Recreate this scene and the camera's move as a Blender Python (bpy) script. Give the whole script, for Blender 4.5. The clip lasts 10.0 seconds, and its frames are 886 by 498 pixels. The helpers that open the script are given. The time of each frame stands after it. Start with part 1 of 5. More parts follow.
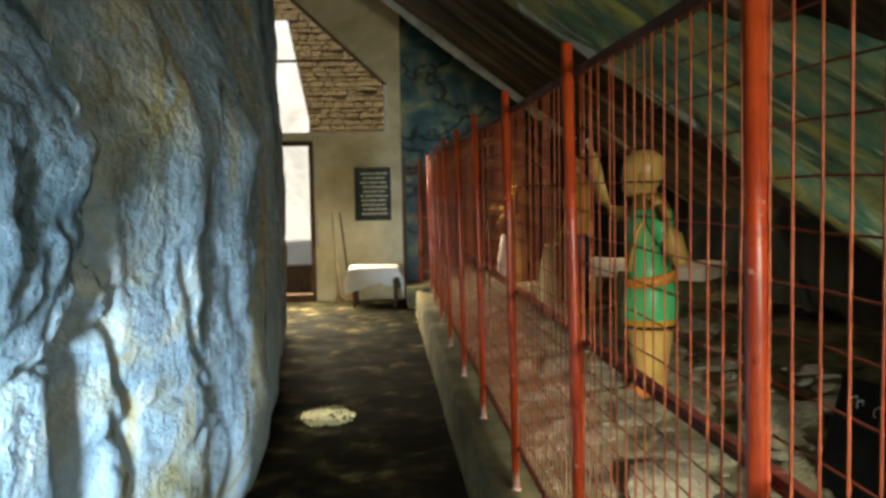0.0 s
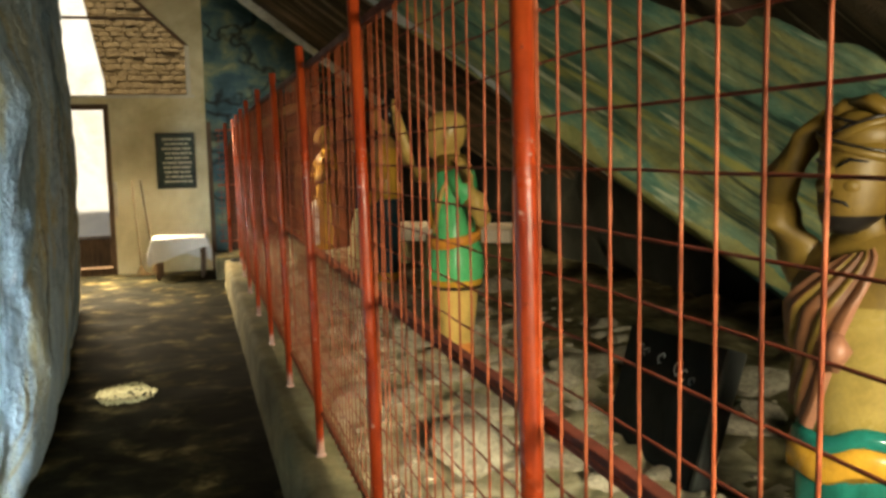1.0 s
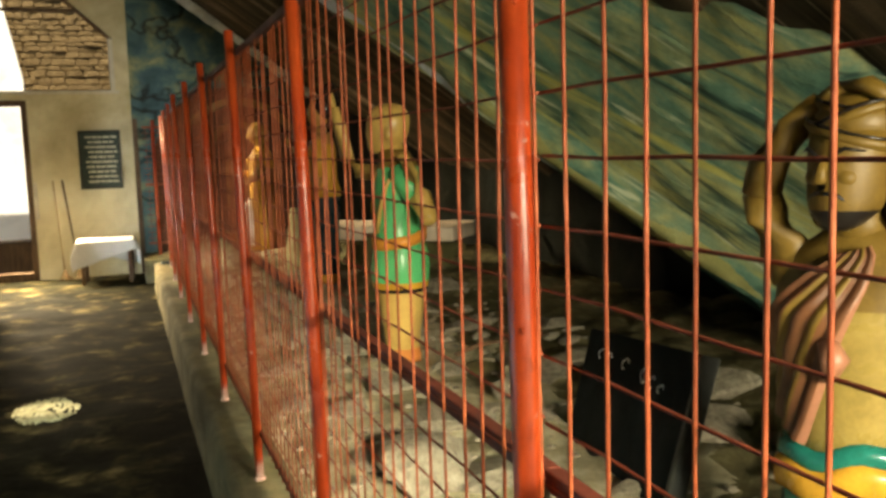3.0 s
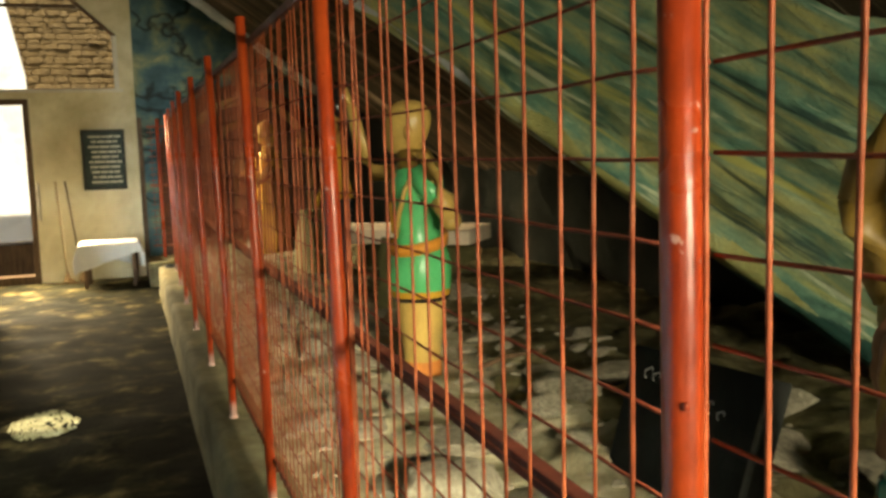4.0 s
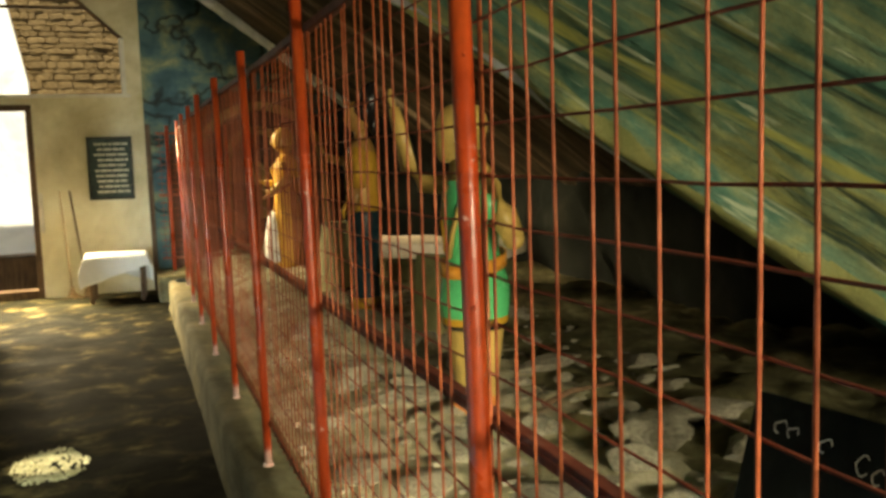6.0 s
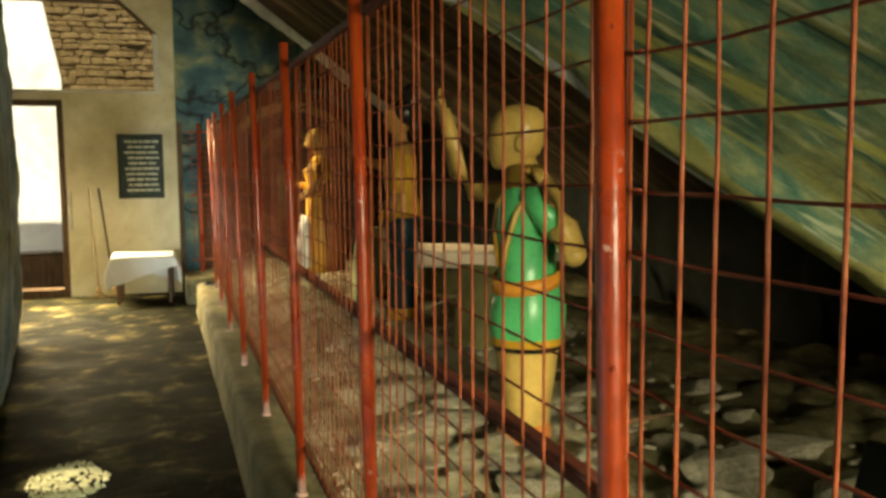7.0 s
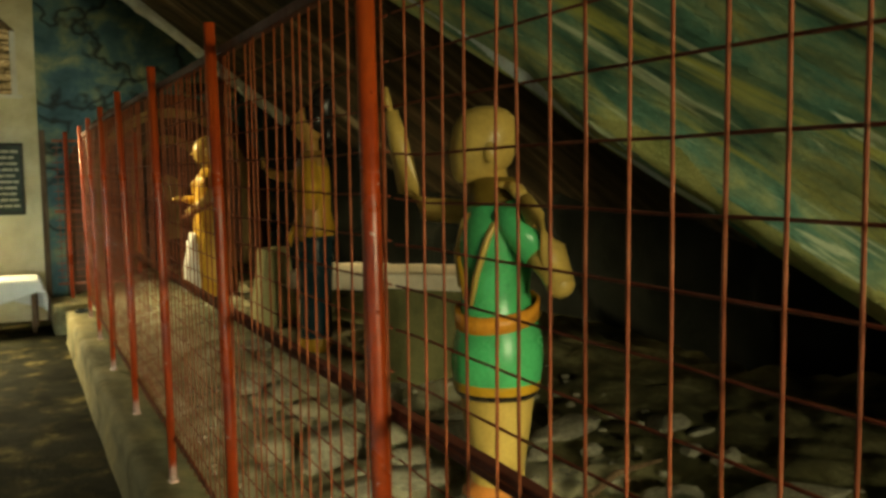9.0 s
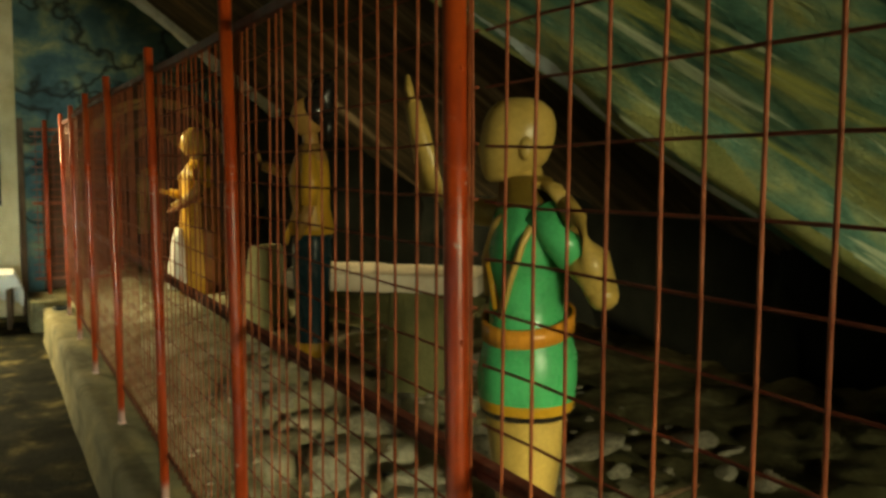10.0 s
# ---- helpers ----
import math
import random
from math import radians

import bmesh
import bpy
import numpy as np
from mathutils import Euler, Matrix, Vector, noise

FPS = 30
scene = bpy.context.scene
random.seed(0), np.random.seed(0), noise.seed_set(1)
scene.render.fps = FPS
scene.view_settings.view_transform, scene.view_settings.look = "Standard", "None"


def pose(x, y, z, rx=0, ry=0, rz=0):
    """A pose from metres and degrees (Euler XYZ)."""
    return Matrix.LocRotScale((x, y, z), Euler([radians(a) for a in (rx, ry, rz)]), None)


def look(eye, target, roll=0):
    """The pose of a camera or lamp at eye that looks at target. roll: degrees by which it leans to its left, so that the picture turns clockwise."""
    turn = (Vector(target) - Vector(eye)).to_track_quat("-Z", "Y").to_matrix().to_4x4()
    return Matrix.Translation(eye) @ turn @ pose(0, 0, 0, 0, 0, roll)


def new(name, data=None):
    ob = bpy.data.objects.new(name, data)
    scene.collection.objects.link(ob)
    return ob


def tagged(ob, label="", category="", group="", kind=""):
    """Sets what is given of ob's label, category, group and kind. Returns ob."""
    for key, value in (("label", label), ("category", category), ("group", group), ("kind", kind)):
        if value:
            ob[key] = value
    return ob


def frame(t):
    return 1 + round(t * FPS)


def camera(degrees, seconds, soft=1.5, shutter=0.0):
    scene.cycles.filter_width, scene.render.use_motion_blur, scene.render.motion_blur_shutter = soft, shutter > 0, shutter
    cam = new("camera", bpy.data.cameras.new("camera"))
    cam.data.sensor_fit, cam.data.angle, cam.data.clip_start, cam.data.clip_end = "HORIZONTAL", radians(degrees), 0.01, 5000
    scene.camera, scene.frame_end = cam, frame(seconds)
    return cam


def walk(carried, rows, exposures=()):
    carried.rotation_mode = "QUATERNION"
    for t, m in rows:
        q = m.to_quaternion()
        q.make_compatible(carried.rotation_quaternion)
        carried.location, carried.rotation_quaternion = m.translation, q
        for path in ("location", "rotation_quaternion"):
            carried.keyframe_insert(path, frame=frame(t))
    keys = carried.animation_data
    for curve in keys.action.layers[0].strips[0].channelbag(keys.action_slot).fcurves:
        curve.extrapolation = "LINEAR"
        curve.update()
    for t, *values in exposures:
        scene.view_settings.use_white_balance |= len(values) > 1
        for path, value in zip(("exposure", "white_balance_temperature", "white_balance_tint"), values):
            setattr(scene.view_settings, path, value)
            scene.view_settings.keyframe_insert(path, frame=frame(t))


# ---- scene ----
cam = camera(53.0, 10.0, 3.2)
PATH = [
    (0, (0.104, 0.120, 1.456), (0.244, 2.111, 1.318), -1.1),
    (0.5, (0.136, 0.141, 1.439), (0.478, 2.104, 1.265), -1.4),
    (1, (0.184, 0.183, 1.417), (0.722, 2.097, 1.201), -1.3),
    (1.5, (0.196, 0.184, 1.413), (0.822, 2.065, 1.149), -2.1),
    (2, (0.191, 0.214, 1.410), (0.871, 2.073, 1.126), -3.0),
    (2.5, (0.206, 0.294, 1.405), (0.884, 2.160, 1.169), -1.4),
    (2.7, (0.208, 0.340, 1.410), (0.882, 2.209, 1.186), -1.6),
    (3.8, (0.253, 0.698, 1.398), (0.932, 2.564, 1.161), -2.1),
    (4, (0.233, 0.732, 1.405), (0.896, 2.605, 1.180), -1.7),
    (4.5, (0.193, 0.864, 1.417), (0.867, 2.736, 1.218), -0.6),
    (5, (0.167, 0.999, 1.431), (0.864, 2.864, 1.245), -1.4),
    (5.5, (0.169, 1.131, 1.419), (0.859, 2.996, 1.210), -2.0),
    (7, (0.170, 1.587, 1.423), (0.779, 3.482, 1.225), -0.5),
    (7.5, (0.144, 1.756, 1.421), (0.824, 3.625, 1.212), -0.2),
    (8, (0.106, 1.922, 1.430), (0.937, 3.729, 1.222), -1.4),
    (8.5, (0.083, 2.042, 1.418), (0.966, 3.821, 1.185), -0.7),
    (9, (0.100, 2.236, 1.432), (0.975, 4.026, 1.254), -0.7),
    (9.5, (0.101, 2.413, 1.439), (0.990, 4.195, 1.255), -0.6),
    (10, (0.083, 2.542, 1.432), (1.002, 4.308, 1.247), 0.3),
]

# exposure and white balance of the camera: brightest midway, darker once the doorway leaves the view
EXPOSURES = ((0, 0.16, 6400, 7), (0.6, 0.28, 6700, 7), (1.2, 0.56, 7500, 10), (2.5, 0.78, 7500, 10), (4.5, 0.78, 7600, 5), (7.0, 0.70, 7900, 0), (8.5, 0.28, 8500, -10), (10, 0.16, 8600, -11))
walk(cam, [(t, look(eye, target, roll)) for t, eye, target, roll in PATH], EXPOSURES)

# ---- light ----
SUN = Vector((0.06, -0.58, 0.81)).normalized()
world = bpy.data.worlds.new("sky")
scene.world = world
world.use_nodes = True
wn = world.node_tree.nodes
sky = wn.new("ShaderNodeTexSky")
sky.sky_type, sky.sun_disc = "NISHITA", False
sky.sun_elevation = math.asin(SUN.z)
sky.sun_rotation = math.atan2(SUN.x, SUN.y)
wn["Background"].inputs["Strength"].default_value = 0.14
world.node_tree.links.new(sky.outputs["Color"], wn["Background"].inputs["Color"])
sun = bpy.data.lights.new("sun", "SUN")
sun.energy, sun.angle, sun.color = 5.0, radians(0.5), (1.0, 0.93, 0.82)
new("sun", sun).matrix_world = look(SUN * 30, (0, 0, 0))
entry = bpy.data.lights.new("entrance_daylight", "AREA")
entry.shape, entry.size, entry.size_y = "RECTANGLE", 1.4, 0.9
entry.energy, entry.color = 46, (1.0, 0.93, 0.74)
entry.spread = radians(70)
new("entrance_daylight", entry).matrix_world = look((2.1, -2.65, 1.7), (1.6, 4.2, 0.8))
# added fill lamp without a known source, brightens the ground and bars along the fence
low = bpy.data.lights.new("fence_fill", "AREA")
low.shape, low.size, low.size_y, low.energy, low.color = "RECTANGLE", 0.4, 0.5, 15, (1.0, 0.93, 0.74)
low.spread = radians(25)
new("fence_fill", low).matrix_world = look((0.82, -2.65, 1.95), (0.9, 4.3, 0.0))
# bluish fill lamp added behind the camera to brighten the boulder alone
blue = bpy.data.lights.new("boulder_fill", "AREA")
blue.shape, blue.size, blue.size_y, blue.energy, blue.color = "RECTANGLE", 1.1, 0.7, 22, (0.70, 0.87, 1.0)
blue.spread = radians(22)
new("boulder_fill", blue).matrix_world = look((-1.35, -2.65, 0.85), (-1.05, 3.4, 0.72))
# daylight in the far window and doorway, beyond the boulder
for nm, at, to, sx, sy, watts, fan in (("window_daylight", (-2.15, 11.78, 3.1), (1.75, 9.1, 0.95), 0.8, 0.8, 20, 28), ("doorway_daylight", (-1.25, 11.85, 1.6), (-0.7, 10.7, 0.0), 0.7, 0.8, 125, 90)):
    lamp = bpy.data.lights.new(nm, "AREA")
    lamp.shape, lamp.size, lamp.size_y, lamp.energy, lamp.color = "RECTANGLE", sx, sy, watts, (1.0, 0.82, 0.55)
    lamp.spread = radians(fan)
    new(nm, lamp).matrix_world = look(at, to)


# ---- materials ----
def ramp(nt, fac, cols):
    n = nt.nodes.new("ShaderNodeValToRGB")
    while len(n.color_ramp.elements) < len(cols):
        n.color_ramp.elements.new(0.5)
    for e, (p, c) in zip(n.color_ramp.elements, cols):
        e.position, e.color = p, (*c, 1)
    nt.links.new(fac, n.inputs["Fac"])
    return n.outputs["Color"]


def noise_node(nt, vec, scale, detail=8, rough=0.6, dist=0.0):
    n = nt.nodes.new("ShaderNodeTexNoise")
    n.inputs["Scale"].default_value, n.inputs["Detail"].default_value = scale, detail
    n.inputs["Roughness"].default_value, n.inputs["Distortion"].default_value = rough, dist
    nt.links.new(vec, n.inputs["Vector"])
    return n.outputs["Fac"]


def mixed(nt, kind, fac, a, b):
    n = nt.nodes.new("ShaderNodeMix")
    n.data_type, n.blend_type = "RGBA", kind
    for sock, v in ((n.inputs[0], fac), (n.inputs[6], a), (n.inputs[7], b)):
        if hasattr(v, "is_linked"):
            nt.links.new(v, sock)
        elif isinstance(v, tuple):
            sock.default_value = (*v, 1)
        else:
            sock.default_value = v
    return n.outputs[2]


def coords(nt, stretch=(1, 1, 1), turn=(0, 0, 0), along=None):
    tc = nt.nodes.new("ShaderNodeTexCoord")
    mp = nt.nodes.new("ShaderNodeMapping")
    mp.inputs["Scale"].default_value = stretch
    mp.inputs["Rotation"].default_value = [radians(a) for a in turn]
    if along:
        mp.vector_type = "TEXTURE"
        mp.inputs["Scale"].default_value = [1 / a for a in stretch]
        mp.inputs["Rotation"].default_value = Vector(along).to_track_quat("X", "Z").to_euler()
    nt.links.new(tc.outputs["Object"], mp.inputs["Vector"])
    return mp.outputs["Vector"], tc.outputs["Object"]


def mat(name, cols, scale=4.0, rough=0.8, bump=0.3, stretch=(1, 1, 1), turn=(0, 0, 0), dirt=0.4, dirt_col=(0.25, 0.22, 0.18), fine=90.0,
        metal=0.0, dist=0.3, spec=0.2, step=0.02, random_tint=0.0, grain_relief=1.0, cracks=None, along=None, streaks=()):
    m = bpy.data.materials.new(name)
    m.use_nodes = True
    nt = m.node_tree
    b = nt.nodes["Principled BSDF"]
    vec, raw = coords(nt, stretch, turn, along)
    col = ramp(nt, noise_node(nt, vec, scale, dist=dist), cols)
    blot = noise_node(nt, raw, scale * 0.45, 5, 0.7, 0.5)
    mask = ramp(nt, blot, [(0.42, (0, 0, 0)), (0.68, (dirt,) * 3)])
    col = mixed(nt, "MULTIPLY", mask, col, dirt_col)
    grain = noise_node(nt, raw, fine, 4)
    col = mixed(nt, "OVERLAY", 0.35, col, ramp(nt, grain, [(0.3, (0.35,) * 3), (0.7, (0.65,) * 3)]))
    if cracks:
        vor = nt.nodes.new("ShaderNodeTexVoronoi")
        vor.feature = "DISTANCE_TO_EDGE"
        vor.inputs["Scale"].default_value = cracks[0]
        wob = nt.nodes.new("ShaderNodeMix")
        wob.data_type = "VECTOR"
        wob.inputs[0].default_value = cracks[1]
        wn2 = nt.nodes.new("ShaderNodeTexNoise")
        wn2.inputs["Scale"].default_value = cracks[0] * 1.4
        nt.links.new(vec, wn2.inputs["Vector"])
        nt.links.new(vec, wob.inputs[4])
        nt.links.new(wn2.outputs["Color"], wob.inputs[5])
        nt.links.new(wob.outputs[1], vor.inputs["Vector"])
        gap = ramp(nt, vor.outputs["Distance"], [(0.0, (1, 1, 1)), (cracks[2], (0, 0, 0))])
        col = mixed(nt, "MULTIPLY", gap, col, (0.12, 0.11, 0.09))
    for thin, lo, hi, tone in streaks:
        sv = nt.nodes.new("ShaderNodeVectorMath")
        sv.operation = "MULTIPLY"
        sv.inputs[1].default_value = (0.35, 1, 1)
        nt.links.new(vec, sv.inputs[0])
        col = mixed(nt, "MIX", ramp(nt, noise_node(nt, sv.outputs[0], thin, 5, 0.55, 0.8), [(lo, (0, 0, 0)), (hi, (0.85,) * 3)]), col, tone)
    if random_tint:
        oi = nt.nodes.new("ShaderNodeObjectInfo")
        col = mixed(nt, "MULTIPLY", random_tint, col, ramp(nt, oi.outputs["Random"], [(0, (0.45, 0.42, 0.4)), (1, (1.0, 1.0, 1.0))]))
    nt.links.new(col, b.inputs["Base Color"])
    nt.links.new(ramp(nt, blot, [(0.3, (max(rough - 0.12, 0.05),) * 3), (0.75, (min(rough + 0.12, 1),) * 3)]), b.inputs["Roughness"])
    b.inputs["Metallic"].default_value = metal
    b.inputs["Specular IOR Level"].default_value = spec
    if bump:
        h = nt.nodes.new("ShaderNodeMath")
        h.operation = "MULTIPLY_ADD"
        nt.links.new(grain, h.inputs[0])
        h.inputs[1].default_value = grain_relief
        nt.links.new(noise_node(nt, vec, scale * 3, 8, 0.65, dist), h.inputs[2])
        if cracks:
            sub = nt.nodes.new("ShaderNodeMath")
            sub.operation = "SUBTRACT"
            nt.links.new(h.outputs[0], sub.inputs[0])
            nt.links.new(gap, sub.inputs[1])
            h = sub
        bp = nt.nodes.new("ShaderNodeBump")
        bp.inputs["Strength"].default_value, bp.inputs["Distance"].default_value = bump, step
        nt.links.new(h.outputs[0], bp.inputs["Height"])
        nt.links.new(bp.outputs["Normal"], b.inputs["Normal"])
    return m


def grey(v, w=0.0):
    return (v + w, v, v - w)


# worn stained concrete; near-black shade and pale light dapples are mixed into its colour
M_FLOOR = mat("worn_concrete_light_dapple", [(0.36, (0.007, 0.007, 0.004)), (0.50, (0.016, 0.015, 0.008)), (0.58, (0.05, 0.042, 0.018)), (0.68, (0.20, 0.16, 0.07))], 3.4, 0.85, 0.35, dirt=0.85, dirt_col=(0.16, 0.15, 0.12), step=0.015, fine=40, spec=0.03)
M_KERB = mat("kerb_cement", [(0.3, (0.10, 0.095, 0.055)), (0.48, (0.19, 0.17, 0.10)), (0.62, (0.27, 0.23, 0.12)), (0.75, (0.36, 0.32, 0.22))], 5.0, 0.9, 0.3, (1, 0.35, 1), dirt=0.75, dirt_col=(0.3, 0.29, 0.18), step=0.010, fine=45)
M_EARTH = mat("dry_earth", [(0.3, (0.15, 0.14, 0.07)), (0.5, (0.43, 0.39, 0.25)), (0.68, (0.68, 0.63, 0.47))], 4.2, 0.95, 0.9, dirt=0.5, dirt_col=(0.22, 0.24, 0.12), step=0.04)
# earth with the shade under the hanging rock mixed into its colour
M_EARTH_SHADE = mat("shaded_earth", [(0.3, (0.05, 0.045, 0.018)), (0.5, (0.12, 0.105, 0.045)), (0.68, (0.26, 0.23, 0.12))], 5.0, 0.95, 0.9, dirt=0.6, dirt_col=(0.3, 0.33, 0.14), step=0.04)
M_STONE = mat("loose_stone", [(0.3, (0.22, 0.20, 0.15)), (0.5, (0.38, 0.35, 0.26)), (0.7, (0.50, 0.47, 0.36))], 6, 0.9, 0.6, dirt=0.5, random_tint=0.6)
M_ROCK_BLUE = mat("blue_grey_boulder", [(0.28, (0.09, 0.12, 0.13)), (0.40, (0.30, 0.44, 0.56)), (0.52, (0.48, 0.64, 0.76)), (0.60, (0.58, 0.62, 0.54)), (0.65, (0.52, 0.46, 0.24)), (0.70, (0.54, 0.68, 0.76)), (0.8, (0.72, 0.77, 0.76))],
                  1.3, 0.5, 0.8, (0.6, 1.5, 1.5), dirt=0.9, dirt_col=(0.13, 0.18, 0.18), dist=0.9, spec=0.3, step=0.05, fine=26, grain_relief=0.85, along=(0.0, 0.30, 1.0),
                  streaks=((4.0, 0.60, 0.68, (0.06, 0.08, 0.085)), (2.2, 0.61, 0.68, (0.42, 0.36, 0.17)), (9.0, 0.62, 0.68, (0.66, 0.74, 0.78))))
M_ROCK_GREEN = mat("painted_rock_green", [(0.30, (0.042, 0.106, 0.080)), (0.42, (0.115, 0.230, 0.163)), (0.52, (0.269, 0.326, 0.173)), (0.61, (0.442, 0.422, 0.154)), (0.68, (0.154, 0.288, 0.240)), (0.74, (0.653, 0.730, 0.538))],
                   3.0, 0.5, 0.8, (0.5, 1.9, 1.9), dirt=0.65, dirt_col=(0.10, 0.17, 0.16), dist=0.6, step=0.025, spec=0.12, fine=60, grain_relief=0.3, along=(1.14, -1.465, -1.195),
                   streaks=((5.0, 0.58, 0.66, (0.022, 0.05, 0.045)), (7.0, 0.61, 0.66, (0.46, 0.50, 0.34)), (3.1, 0.58, 0.68, (0.40, 0.38, 0.10))))
M_ROCK_BROWN = mat("painted_rock_brown", [(0.28, (0.023, 0.021, 0.014)), (0.45, (0.055, 0.044, 0.028)), (0.58, (0.127, 0.092, 0.057)), (0.70, (0.391, 0.310, 0.218))],
                   1.5, 0.8, 0.6, (0.4, 3.2, 3.2), dirt=0.6, dist=0.5, step=0.025, spec=0.06, along=(1, -0.15, -0.76), streaks=((4.0, 0.62, 0.70, (0.24, 0.19, 0.13)),))
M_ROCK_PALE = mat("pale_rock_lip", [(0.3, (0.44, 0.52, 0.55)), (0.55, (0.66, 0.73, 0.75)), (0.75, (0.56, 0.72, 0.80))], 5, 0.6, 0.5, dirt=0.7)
M_RIDGE = mat("yellow_green_ridge", [(0.3, (0.18, 0.20, 0.07)), (0.55, (0.36, 0.35, 0.13)), (0.75, (0.28, 0.35, 0.20))], 3, 0.5, 0.7, dirt=0.5, step=0.03)
# teal rock paint with the shade below the rock's edge in its colour
M_UNDER = mat("shaded_teal_rock_paint", [(0.3, (0.012, 0.05, 0.042)), (0.55, (0.026, 0.10, 0.08)), (0.72, (0.05, 0.15, 0.10)), (0.8, (0.14, 0.18, 0.09))], 2.0, 0.55, 0.6, (0.6, 2.4, 2.4), dirt=0.6, dist=0.6, step=0.03, along=(1.14, -1.465, -1.195))
# near-black that stands for the deep shade in the hollow
M_ROCK_SHADE = mat("shade_dark_rock", [(0.3, (0.011, 0.014, 0.013)), (0.6, (0.025, 0.027, 0.022)), (0.8, (0.050, 0.049, 0.036))], 2, 0.9, 0.7, step=0.04, spec=0.05)
M_PLASTER = mat("cream_plaster", [(0.3, (0.56, 0.50, 0.32)), (0.5, (0.70, 0.64, 0.44)), (0.7, (0.78, 0.74, 0.56))], 1.7, 0.85, 0.25, dirt=0.7, dirt_col=(0.50, 0.44, 0.27), step=0.008)
M_ROOF = mat("roof_boards", [(0.3, (0.10, 0.08, 0.06)), (0.7, (0.2, 0.17, 0.13))], 2, 0.85, 0.4)
M_MURAL = mat("cloud_mural", [(0.30, (0.016, 0.049, 0.059)), (0.42, (0.035, 0.088, 0.101)), (0.50, (0.068, 0.128, 0.121)), (0.58, (0.162, 0.196, 0.121)), (0.68, (0.338, 0.324, 0.162))],
              2.2, 0.6, 0.15, (1, 1, 1.2), dirt=0.6, dirt_col=(0.2, 0.3, 0.3), dist=0.35, cracks=(2.3, 0.5, 0.075))
M_MURAL_BROWN = mat("mural_brown", [(0.3, (0.045, 0.016, 0.008)), (0.6, (0.105, 0.04, 0.016)), (0.8, (0.15, 0.07, 0.027))], 3, 0.6, 0.15, dirt=0.5)
M_MURAL_OCHRE = mat("mural_ochre", [(0.3, (0.17, 0.09, 0.03)), (0.6, (0.28, 0.17, 0.06)), (0.8, (0.19, 0.075, 0.03))], 5, 0.6, 0.15, dirt=0.6)
M_TIMBER = mat("dark_timber", [(0.3, (0.06, 0.035, 0.02)), (0.6, (0.13, 0.08, 0.045)), (0.8, (0.2, 0.13, 0.07))], 5, 0.65, 0.4, (6, 6, 0.6), step=0.006)
M_HANDLE = mat("pale_broom_handle", [(0.3, (0.30, 0.22, 0.12)), (0.7, (0.45, 0.35, 0.2))], 5, 0.6, 0.3, (6, 6, 0.6), step=0.004)
M_BRISTLE = mat("straw", [(0.3, (0.16, 0.10, 0.05)), (0.7, (0.32, 0.22, 0.11))], 30, 0.9, 0.8)
M_FRAME = mat("white_window_frame", [(0.3, (0.6, 0.57, 0.48)), (0.7, (0.75, 0.72, 0.62))], 4, 0.55, 0.15)
M_CLOTH = mat("white_tablecloth", [(0.3, (0.72, 0.73, 0.74)), (0.7, (0.82, 0.82, 0.82))], 5, 0.9, 0.25, dirt=0.15, fine=400, step=0.003)
M_SIGN = mat("dark_sign_paint", [(0.3, (0.025, 0.045, 0.04)), (0.7, (0.05, 0.075, 0.065))], 5, 0.5, 0.2)
M_SIGNFRAME = mat("sign_frame_wood", [(0.3, (0.02, 0.025, 0.022)), (0.7, (0.045, 0.05, 0.045))], 8, 0.5, 0.2)
M_LETTER = mat("cream_lettering", [(0.3, (0.50, 0.50, 0.38)), (0.7, (0.68, 0.66, 0.52))], 40, 0.7, 0.0)
M_SLATE = mat("blackboard_slate", [(0.3, (0.004, 0.006, 0.006)), (0.55, (0.010, 0.013, 0.013)), (0.75, (0.024, 0.028, 0.027))], 4, 0.75, 0.2, dirt=0.4, spec=0.06)
M_CHALK = mat("chalk", [(0.3, (0.55, 0.58, 0.56)), (0.7, (0.72, 0.74, 0.72))], 40, 0.9, 0.0)
M_BAR = mat("worn_red_bar_paint", [(0.3, (0.15, 0.034, 0.013)), (0.52, (0.25, 0.06, 0.022)), (0.66, (0.31, 0.10, 0.045)), (0.75, (0.50, 0.36, 0.23))], 9, 0.5, 0.3, dirt=0.5, dirt_col=(0.35, 0.2, 0.15), step=0.002, fine=200)
M_WIRE = mat("dull_red_wire", [(0.3, (0.11, 0.026, 0.014)), (0.6, (0.22, 0.052, 0.026)), (0.8, (0.32, 0.12, 0.07))], 12, 0.65, 0.3, dirt=0.5, step=0.002)
M_RAIL = mat("dark_red_rail", [(0.3, (0.07, 0.022, 0.015)), (0.6, (0.16, 0.04, 0.025)), (0.8, (0.3, 0.13, 0.09))], 9, 0.6, 0.3, dirt=0.5, step=0.002)
M_WHITEWASH = mat("sunlit_whitewash", [(0.3, (0.86, 0.84, 0.77)), (0.7, (0.92, 0.90, 0.84))], 3, 0.9, 0.2)
M_ORANGE = mat("orange_wash", [(0.3, (0.70, 0.42, 0.22)), (0.7, (0.78, 0.52, 0.30))], 3, 0.9, 0.2)
M_WALLSTONE = mat("tan_wall_stone", [(0.3, (0.13, 0.085, 0.035)), (0.5, (0.22, 0.15, 0.065)), (0.7, (0.32, 0.24, 0.12))], 9, 0.9, 0.7, dirt=0.5, random_tint=0.35)
M_MORTAR = mat("wall_mortar", [(0.3, (0.14, 0.095, 0.04)), (0.7, (0.23, 0.165, 0.085))], 9, 0.95, 0.5)
